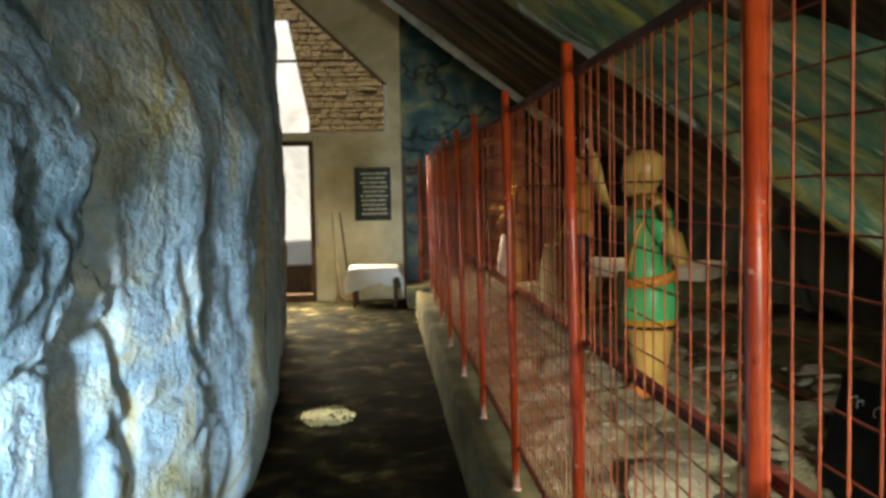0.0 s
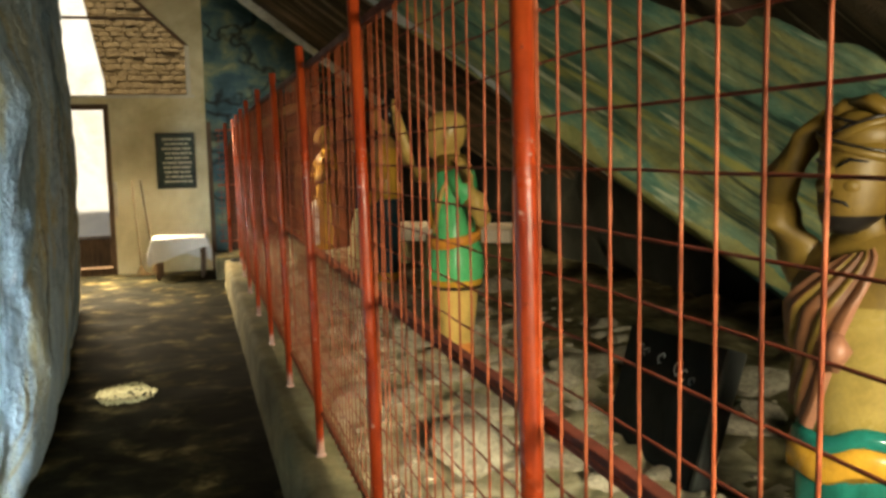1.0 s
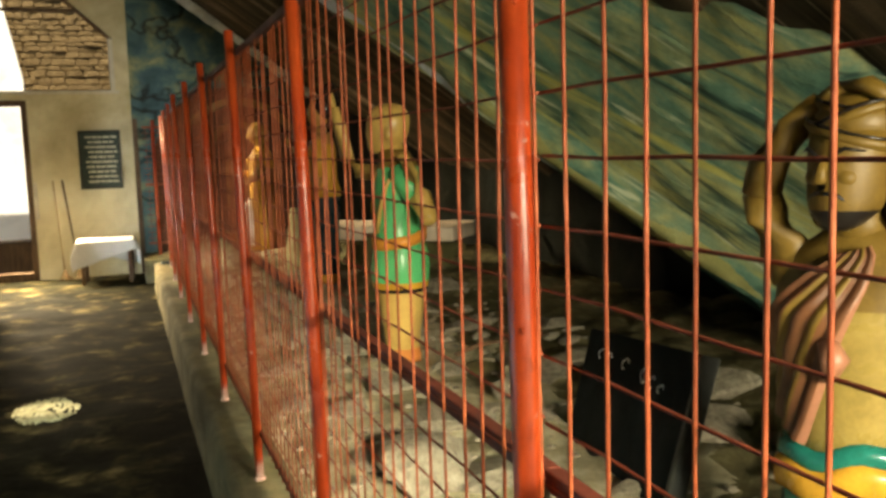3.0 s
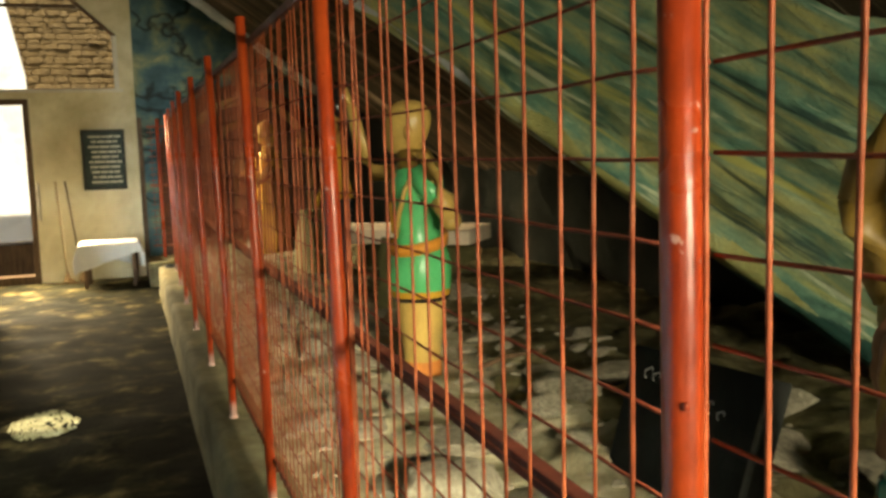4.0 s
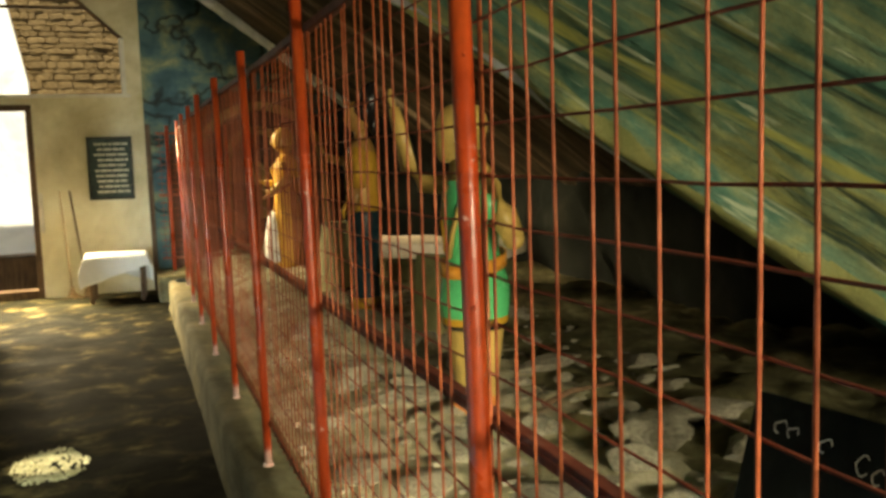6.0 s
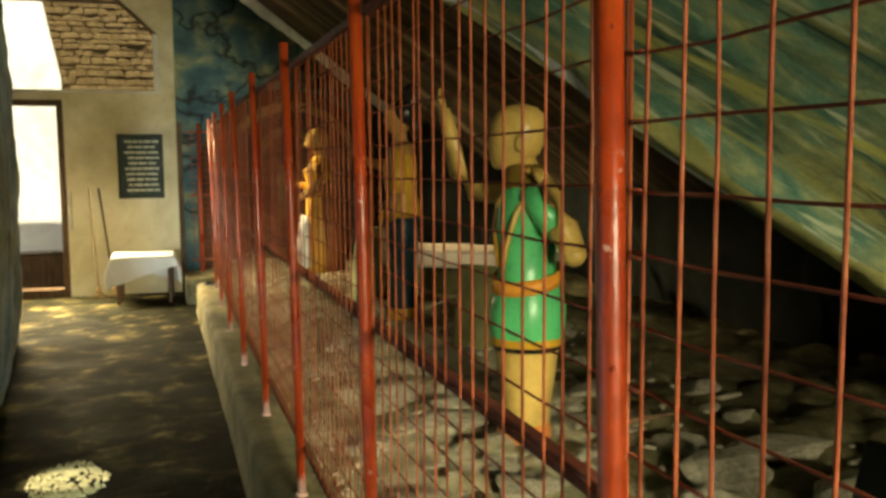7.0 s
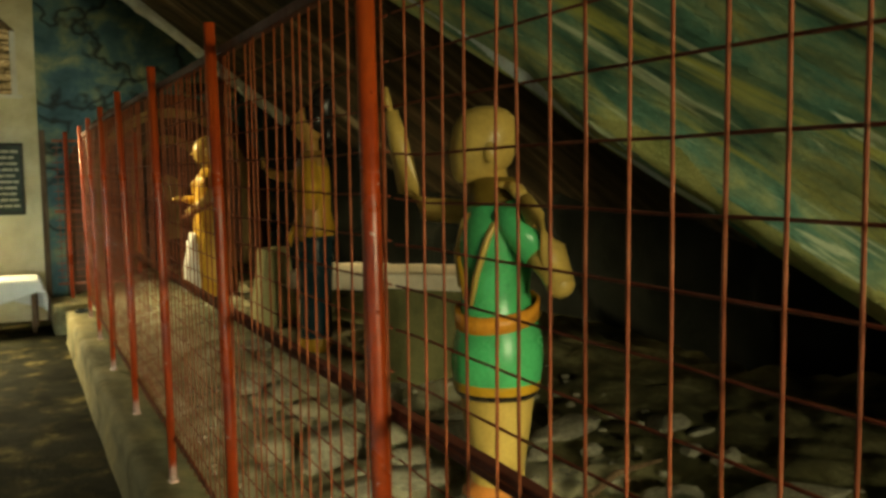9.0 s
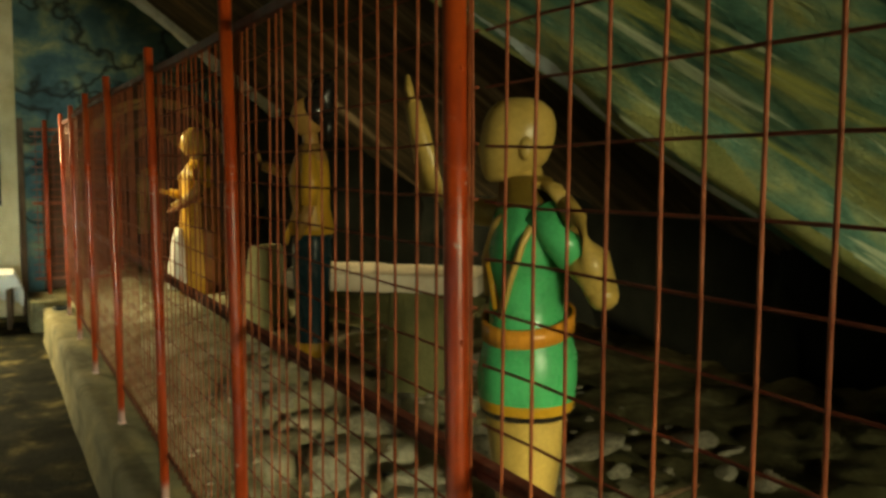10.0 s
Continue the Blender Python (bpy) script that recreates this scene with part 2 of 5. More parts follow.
M_YARD = mat("dusty_yard", [(0.3, (0.55, 0.48, 0.36)), (0.7, (0.70, 0.62, 0.48))], 2, 0.95, 0.5)


def post_paint():
    """Glossy red post paint, chipped, and worn to pale primer at the foot."""
    m = mat("red_post_paint", [(0.28, (0.22, 0.020, 0.007)), (0.5, (0.40, 0.050, 0.012)), (0.7, (0.48, 0.080, 0.018)), (0.8, (0.54, 0.15, 0.06))], 5, 0.33, 0.2, (1, 1, 0.5), dirt=0.45, dirt_col=(0.45, 0.25, 0.2), step=0.003, spec=0.5)
    nt = m.node_tree
    b = nt.nodes["Principled BSDF"]
    old = b.inputs["Base Color"].links[0].from_socket
    tc = nt.nodes.new("ShaderNodeTexCoord")
    sp = nt.nodes.new("ShaderNodeSeparateXYZ")
    nt.links.new(tc.outputs["Object"], sp.inputs[0])
    ad = nt.nodes.new("ShaderNodeMath")
    ad.operation = "MULTIPLY_ADD"
    nt.links.new(noise_node(nt, tc.outputs["Object"], 25, 5), ad.inputs[0])
    ad.inputs[1].default_value = 0.16
    nt.links.new(sp.outputs["Z"], ad.inputs[2])
    worn = ramp(nt, ad.outputs[0], [(0.09, (1, 1, 1)), (0.17, (0, 0, 0))])
    chips = ramp(nt, noise_node(nt, tc.outputs["Object"], 34, 3), [(0.70, (0, 0, 0)), (0.74, (0.7, 0.7, 0.7))])
    c = mixed(nt, "MIX", chips, old, (0.62, 0.42, 0.36))
    nt.links.new(mixed(nt, "MIX", worn, c, (0.40, 0.27, 0.23)), b.inputs["Base Color"])
    return m


M_POST = post_paint()


def enamel(name, c, rough=0.28, d=0.45):
    lo = tuple(v * 0.72 for v in c)
    hi = tuple(min(v * 1.12, 0.9) for v in c)
    return mat(name, [(0.3, lo), (0.5, c), (0.72, hi)], 7, rough, 0.12, dirt=d, dirt_col=(0.5, 0.42, 0.3), step=0.004, spec=0.3)


M_SKIN = enamel("statue_ochre_paint", (0.44, 0.27, 0.075))
M_SKIN_PALE = enamel("statue_cream_paint", (0.48, 0.325, 0.095), 0.36)
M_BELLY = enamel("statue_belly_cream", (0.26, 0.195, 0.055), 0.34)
# ochre with the shade on the labourer's limbs, chest and head mixed in
M_LIMB_SHADE = enamel("statue_limb_ochre_shade", (0.145, 0.092, 0.017), 0.5)
M_SKIN_DARK = enamel("statue_tan_paint", (0.40, 0.22, 0.07))
M_GREEN = enamel("statue_green_paint", (0.07, 0.40, 0.15))
M_TEAL = enamel("statue_teal_paint", (0.008, 0.135, 0.105), 0.28, 0.8)
M_YELLOW = enamel("statue_yellow_paint", (0.46, 0.25, 0.03))
M_ORANGEBELT = enamel("statue_orange_paint", (0.60, 0.25, 0.04))
M_BLACK = enamel("statue_black_paint", (0.015, 0.013, 0.012))
M_BLUE = enamel("statue_dark_blue_paint", (0.014, 0.035, 0.045))
M_OCHRE = enamel("statue_robe_ochre", (0.62, 0.34, 0.05), 0.4)
M_ROBE_DARK = enamel("statue_robe_brown", (0.26, 0.10, 0.03), 0.5)
M_SHAWL = enamel("statue_shawl_brown", (0.11, 0.046, 0.020), 0.5)
M_PINK = enamel("statue_pink_paint", (0.24, 0.11, 0.065), 0.45)
M_WHITE = enamel("statue_white_paint", (0.74, 0.72, 0.66), 0.5)
M_REDBROWN = enamel("statue_foot_orange", (0.55, 0.20, 0.05), 0.5)
M_SLABTOP = mat("pale_slab", [(0.3, (0.68, 0.56, 0.42)), (0.6, (0.80, 0.70, 0.55)), (0.8, (0.84, 0.76, 0.62))], 4, 0.8, 0.4)
M_MOSSY = mat("mossy_plinth", [(0.3, (0.06, 0.06, 0.025)), (0.6, (0.14, 0.13, 0.055)), (0.8, (0.22, 0.19, 0.09))], 4, 0.9, 0.6)
M_LIME = mat("pale_lime", [(0.3, (0.30, 0.27, 0.13)), (0.7, (0.52, 0.48, 0.28))], 20, 0.95, 0.5)
M_STELE = mat("yellowish_stele", [(0.3, (0.36, 0.34, 0.16)), (0.6, (0.48, 0.45, 0.24)), (0.8, (0.55, 0.52, 0.32))], 5, 0.8, 0.4)


# ---- mesh helpers ----
def thing(name, label, category, group="", at=(0, 0, 0), rz=0, kind=""):
    ob = new(name)
    ob.matrix_world = pose(*at, 0, 0, rz)
    return tagged(ob, label, category, group, kind)


def finish(name, bm, material, smooth=False):
    me = bpy.data.meshes.new(name)
    bm.normal_update()
    bm.to_mesh(me)
    bm.free()
    for m in (material if isinstance(material, list) else [material]):
        me.materials.append(m)
    if smooth:
        me.shade_smooth()
    return me


def part(name, bm, material, parent=None, label="", smooth=False):
    ob = new(name, finish(name, bm, material, smooth))
    ob.parent = parent
    if label:
        ob["label"] = label
    return ob


def setting(name, bm, material, label, category, smooth=False):
    return tagged(part(name, bm, material, None, "", smooth), label, category, "", "structure")


def box(bm, lo, hi, bev=0.0, m=None):
    r = bmesh.ops.create_cube(bm, size=1.0)
    c = [(a + b) / 2 for a, b in zip(lo, hi)]
    s = [b - a for a, b in zip(lo, hi)]
    for v in r["verts"]:
        v.co = Vector((v.co.x * s[0] + c[0], v.co.y * s[1] + c[1], v.co.z * s[2] + c[2]))
    vs = r["verts"]
    if bev:
        es = list({e for v in vs for e in v.link_edges})
        out = bmesh.ops.bevel(bm, geom=es, offset=bev, segments=2, affect="EDGES", profile=0.6)
        vs = list({v for f in out["faces"] for v in f.verts} | {v for v in vs if v.is_valid})
    if m is not None:
        bmesh.ops.transform(bm, matrix=m, verts=vs)
    return vs


def tube(bm, pts, radii, seg=10, mi=0, flat=1.0, side=None):
    """A closed tube through points; flat squeezes it across the given side direction."""
    pts = [Vector(p) for p in pts]
    rings = []
    up = Vector(side) if side else None
    for i, p in enumerate(pts):
        d = (pts[min(i + 1, len(pts) - 1)] - pts[max(i - 1, 0)]).normalized()
        ref = up or (Vector((0, 0, 1)) if abs(d.z) < 0.9 else Vector((0, 1, 0)))
        a = d.cross(ref).normalized()
        b = a.cross(d).normalized()
        r = radii[i] if isinstance(radii, (list, tuple)) else radii
        rings.append([bm.verts.new(p + a * (r * math.cos(k)) + b * (r * flat * math.sin(k))) for k in [2 * math.pi * j / seg for j in range(seg)]])
    for r0, r1 in zip(rings, rings[1:]):
        for j in range(seg):
            f = bm.faces.new((r0[j], r0[(j + 1) % seg], r1[(j + 1) % seg], r1[j]))
            f.material_index = mi
    for r in (rings[0][::-1], rings[-1]):
        bm.faces.new(r).material_index = mi


def loft(bm, rings, seg=24, folds=0.0, n_folds=9):
    """Upright body of elliptical rings: (z, x, y, half width x, half depth y, material of the band above)."""
    made = []
    for z, x, y, a, b, mi in rings:
        vs = []
        for j in range(seg):
            k = 2 * math.pi * j / seg
            f = 1 + folds * math.sin(n_folds * k + z * 5)
            vs.append(bm.verts.new((x + a * f * math.cos(k), y + b * f * math.sin(k), z)))
        made.append(vs)
    for i, (r0, r1) in enumerate(zip(made, made[1:])):
        for j in range(seg):
            bm.faces.new((r0[j], r0[(j + 1) % seg], r1[(j + 1) % seg], r1[j])).material_index = rings[i][5]
    bm.faces.new(made[0][::-1]).material_index = rings[0][5]
    bm.faces.new(made[-1]).material_index = rings[-1][5]


def ball(bm, c, r, mi=0, sub=2, wob=0.0):
    out = bmesh.ops.create_icosphere(bm, subdivisions=sub, radius=1.0)
    for v in out["verts"]:
        k = 1 + wob * noise.noise(v.co * 2.3 + Vector(c) * 3)
        v.co = Vector((v.co.x * r[0] * k + c[0], v.co.y * r[1] * k + c[1], v.co.z * r[2] * k + c[2]))
    for f in {f for v in out["verts"] for f in v.link_faces}:
        f.material_index = mi


def sheet(bm, n, m, fn, mi=None):
    """A grid of n x m cells whose points come from fn(u, v)."""
    vs = [[bm.verts.new(fn(i / n, j / m)) for j in range(m + 1)] for i in range(n + 1)]
    for i in range(n):
        for j in range(m):
            f = bm.faces.new((vs[i][j], vs[i + 1][j], vs[i + 1][j + 1], vs[i][j + 1]))
            if mi:
                f.material_index = mi((i + 0.5) / n, (j + 0.5) / m)


def fbm(p, octaves=5):
    return noise.fractal(p, 0.9, 2.1, octaves)


def lerp_list(x, table):
    for (x0, y0), (x1, y1) in zip(table, table[1:]):
        if x <= x1:
            k = max(0, (x - x0) / (x1 - x0))
            k = k * k * (3 - 2 * k)
            return y0 + (y1 - y0) * k
    return table[-1][1]


# ---- floor, ground, kerb ----
WALL_Y = 11.8
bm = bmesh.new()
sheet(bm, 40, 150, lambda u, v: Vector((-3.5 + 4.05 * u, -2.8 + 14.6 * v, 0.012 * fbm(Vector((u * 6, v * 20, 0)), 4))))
setting("floor", bm, M_FLOOR, "worn stained bare concrete walkway floor, shade and light dapples in its colour", "floor", True)


def back_shade(u, v):
    """Picks the darker earth, painted as shade, in patches towards the back of the hollow."""
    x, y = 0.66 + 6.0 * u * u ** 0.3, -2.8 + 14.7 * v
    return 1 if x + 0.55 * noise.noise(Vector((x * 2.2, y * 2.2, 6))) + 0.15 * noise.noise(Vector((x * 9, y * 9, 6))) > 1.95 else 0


def clod(x, y):
    near, cells = noise.voronoi(Vector((x * 3.4 + 0.3 * noise.noise(Vector((x * 4, y * 4, 0))), y * 3.0, 2)))
    return near[1] - near[0]


def earth_z(x, y):
    k = min(max((x - 0.7) / 0.5, 0), 1)
    far = min(max((y - 5.5) / 3.0, 0), 1)
    return 0.235 + 0.08 * k + 0.11 * far * k + 0.035 * fbm(Vector((x * 1.6, y * 1.6, 3)), 6) * k + 0.010 * noise.noise(Vector((x * 9, y * 9, 1))) + 0.085 * k * min(clod(x, y), 0.5)


bm = bmesh.new()
sheet(bm, 170, 460, lambda u, v: Vector((0.66 + 6.0 * u * u ** 0.3, -2.8 + 14.7 * v, earth_z(0.66 + 6.0 * u * u ** 0.3, -2.8 + 14.7 * v))), back_shade)
setting("ground", bm, [M_EARTH, M_EARTH_SHADE], "dusty dry earth ground of the statue display", "ground", True)


def kerb_run(bm, x0, x1, y0, y1, n):
    def prof(u, v):
        y = y0 + (y1 - y0) * v
        w = 0.0035 * fbm(Vector((y * 0.6, u * 1.5, 7)), 2)
        steps = ((x0 - 0.015, -0.02), (x0, 0.05), (x0 + 0.004, 0.24), (x0 + 0.02, 0.265), (x0 + 0.05, 0.272), (x1 - 0.03, 0.272), (x1, 0.255), (x1, 0.0))
        i = min(int(round(u * 7)), 7)
        return Vector((steps[i][0] + w, y, steps[i][1] + 0.6 * w))
    sheet(bm, 7, n, prof)


bm = bmesh.new()
kerb_run(bm, 0.50, 0.73, -2.6, 10.35, 130)
box(bm, (0.5, 10.3, -0.02), (0.73, 10.36, 0.27), 0.01)
box(bm, (0.42, 10.75, -0.02), (1.3, 11.4, 0.275), 0.02)
setting("kerb", bm, M_KERB, "chipped grey cement kerb under the red fence", "kerb", True)

# ---- end wall with doorway and slanted window ----
bm = bmesh.new()
T = 0.22
DX0, DX1, DZ = -1.75, -0.74, 2.09
WX0, WX1, WZ0, WZ1 = -3.3, 0.24, 2.2, 2.8
SLOPE = 0.93


def wall_piece(bm, poly):
    """An upright polygon in x and z, as thick as the wall."""
    f = [bm.verts.new((x, WALL_Y, z)) for x, z in poly]
    b = [bm.verts.new((x, WALL_Y + T, z)) for x, z in poly]
    bm.faces.new(f)
    bm.faces.new(b[::-1])
    for i in range(len(poly)):
        j = (i + 1) % len(poly)
        bm.faces.new((f[j], f[i], b[i], b[j]))


TOPZ = 4.6
peak = WX1 - (TOPZ - 0.4 - WZ1) / SLOPE
wall_piece(bm, [(-3.6, -0.1), (DX0, -0.1), (DX0, DZ), (DX0, WZ0), (WX0, WZ0), (WX0, TOPZ), (-3.6, TOPZ)])
wall_piece(bm, [(DX0, DZ), (DX1, DZ), (DX1, WZ0), (DX0, WZ0)])
wall_piece(bm, [(DX1, -0.1), (0.40, -0.1), (0.40, WZ0), (WX1, WZ0), (DX1, WZ0)])
wall_piece(bm, [(WX1, WZ0), (0.40, WZ0), (0.42, TOPZ), (peak, TOPZ), (peak, TOPZ - 0.4), (WX1, WZ1)])
wall_piece(bm, [(WX0, TOPZ - 0.4), (peak, TOPZ - 0.4), (peak, TOPZ), (WX0, TOPZ)])
bmesh.ops.recalc_face_normals(bm, faces=bm.faces)
setting("wall_north", bm, M_PLASTER, "stained cream plastered end wall with doorway and window", "wall")

bm = bmesh.new()
wall_piece(bm, [(0.401, -0.1), (6.6, -0.1), (6.6, TOPZ), (0.421, TOPZ), (0.401, WZ0)])
bmesh.ops.recalc_face_normals(bm, faces=bm.faces)
setting("wall_mural", bm, M_MURAL, "end wall painted with blue and yellow clouds", "wall")

mural = thing("mural_aureole", "brown and ochre painted arch on the mural wall", "mural", kind="structure")


def half_disc(name, cx, cz, r, depth, base, material, squash=1.0):
    bm = bmesh.new()
    pts = [(cx + r * squash * math.cos(a), cz + r * math.sin(a)) for a in [math.pi * i / 36 for i in range(37)]]
    pts += [(cx - r * squash, base), (cx + r * squash, base)]
    f = [bm.verts.new((x, WALL_Y - depth, z)) for x, z in pts]
    b = [bm.verts.new((x, WALL_Y, z)) for x, z in pts]
    bm.faces.new(f)
    for i in range(len(pts)):
        j = (i + 1) % len(pts)
        bm.faces.new((f[j], f[i], b[i], b[j]))
    bmesh.ops.recalc_face_normals(bm, faces=bm.faces)
    part(name, bm, material, mural)


half_disc("brown_field", 1.62, 1.22, 1.02, 0.004, 0.2, M_MURAL_BROWN)
half_disc("outer_band", 1.66, 1.30, 0.80, 0.008, 0.3, M_MURAL_OCHRE)
half_disc("inner_field", 1.66, 1.30, 0.70, 0.012, 0.3, M_MURAL_BROWN)
half_disc("inner_band", 1.62, 1.40, 0.42, 0.016, 0.5, M_MURAL_OCHRE, 0.9)
half_disc("core_field", 1.62, 1.40, 0.33, 0.020, 0.5, M_MURAL_BROWN, 0.9)
half_disc("pale_shape", 1.60, 1.25, 0.16, 0.024, 0.75, M_MURAL_OCHRE, 0.85)

window = thing("window_1", "unglazed window with white jamb and slanted timber head", "window", kind="structure")
bm = bmesh.new()
box(bm, (WX1 - 0.05, WALL_Y - 0.02, WZ0), (WX1, WALL_Y + 0.1, WZ1 + 0.0), 0.004)
part("jamb", bm, M_FRAME, window)
bm = bmesh.new()
box(bm, (WX0, WALL_Y - 0.03, WZ0 - 0.035), (WX1 + 0.04, WALL_Y + 0.12, WZ0 - 0.001), 0.004)
part("window_sill", bm, M_FRAME, window)
bm = bmesh.new()
tube(bm, [(WX1, WALL_Y + 0.03, WZ1 + 0.0), (peak, WALL_Y + 0.03, TOPZ - 0.4)], 0.035, 4)
part("slanted_head", bm, M_TIMBER, window, "dark timber slanted head")
bm = bmesh.new()
box(bm, (WX0, WALL_Y + 0.06, 3.11), (WX1 - 0.33, WALL_Y + 0.09, 3.145), 0.003)
part("crossbar", bm, M_TIMBER, window, "thin dark crossbar")

door = thing("door_1", "open doorway with worn timber frame and step", "doorway", kind="structure")
for nm, lo, hi in (("door_jamb", (DX1 - 0.06, WALL_Y - 0.03, 0.0), (DX1, WALL_Y + 0.14, DZ)), ("door_jamb", (DX0, WALL_Y - 0.03, 0.0), (DX0 + 0.06, WALL_Y + 0.14, DZ)),
                   ("door_head", (DX0 + 0.06, WALL_Y - 0.03, DZ - 0.06), (DX1 - 0.06, WALL_Y + 0.14, DZ)), ("threshold", (DX0 + 0.06, WALL_Y - 0.02, 0.0), (DX1 - 0.06, WALL_Y + 0.2, 0.09))):
    bm = bmesh.new()
    box(bm, lo, hi, 0.005)
    part(nm, bm, M_TIMBER, door)
bm = bmesh.new()
box(bm, (DX1 + 0.01, WALL_Y - 0.045, 0.72), (DX1 + 0.05, WALL_Y - 0.002, 1.15), 0.008)
part("latch_board", bm, M_FRAME, door, "pale worn latch board")

# timber post standing against the end wall
post = thing("timber_post", "dark brown timber post against the mural wall", "post")
bm = bmesh.new()
box(bm, (0.40, WALL_Y - 0.05, 0.0), (0.455, WALL_Y - 0.004, 1.86), 0.006)
part("upright", bm, M_TIMBER, post)

# ---- roof and outer walls ----
# unseen roof gap, added on the sun's ray to throw a patch on the walkway
HX, HY, HZ = -0.27 + SUN.x / SUN.z * 4.3, 5.79 + SUN.y / SUN.z * 4.3, 4.3
bm = bmesh.new()
box(bm, (-3.6, -2.8, HZ), (HX - 0.3, 12.0, HZ + 0.06))
box(bm, (HX + 0.3, -2.8, HZ), (6.6, 12.0, HZ + 0.06))
box(bm, (HX - 0.3, -2.8, HZ), (HX + 0.3, HY - 0.3, HZ + 0.06))
box(bm, (HX - 0.3, HY + 0.3, HZ), (HX + 0.3, 12.0, HZ + 0.06))
N = 44
for i in range(N):
    for j in range(N):
        x, y = (i + 0.5) / N * 2 - 1, (j + 0.5) / N * 2 - 1
        gap = (x / 0.66) ** 2 + (y / 0.50) ** 2 + 0.55 * noise.noise(Vector((x * 3, y * 3, 5))) < 0.9 and noise.noise(Vector((x * 15, y * 15, 2))) > -0.38
        if not gap:
            c = Vector((HX + 0.3 * x, HY + 0.3 * y, HZ + 0.03))
            h = 0.3 / N
            vs = [bm.verts.new(c + Vector((a * h, b * h, 0))) for a, b in ((-1, -1), (1, -1), (1, 1), (-1, 1))]
            bm.faces.new(vs)
setting("ceiling", bm, M_ROOF, "dark boarded roof, unseen, with a ragged gap added for a sun patch", "ceiling")
bm = bmesh.new()
box(bm, (-3.8, -2.8, -0.1), (-3.6, 12.0, 4.6))
setting("wall_west", bm, M_ROCK_SHADE, "unseen rock side behind the boulder, coloured dark as shade", "wall")
bm = bmesh.new()
box(bm, (6.6, -2.8, -0.1), (6.8, 12.0, 4.6))
setting("wall_east", bm, M_ROCK_SHADE, "unseen rock side behind the hollow, coloured dark as shade", "wall")
bm = bmesh.new()
for lo, hi in (((-3.8, -3.0, -0.1), (-2.3, -2.8, 4.6)), ((-0.5, -3.0, -0.1), (0.6, -2.8, 4.6)), ((-2.3, -3.0, 1.9), (-0.5, -2.8, 4.6)), ((4.0, -3.0, -0.1), (6.8, -2.8, 4.6)), ((0.6, -3.0, 2.4), (4.0, -2.8, 4.6))):
    box(bm, lo, hi)
setting("wall_south", bm, M_PLASTER, "plain plastered wall round the entrance", "wall")

# ---- rocks ----
PROFILE = [(-3, -3.3), (0.5, -2.7), (1.5, -1.80), (2.3, -1.18), (2.6, -1.00), (2.85, -0.90), (3.02, -0.98), (3.2, -0.80), (3.7, -0.60), (4.3, -0.48), (5.5, -0.52), (7.0, -0.66), (8.6, -0.80), (9.3, -0.86), (9.6, -1.1), (9.9, -1.9)]


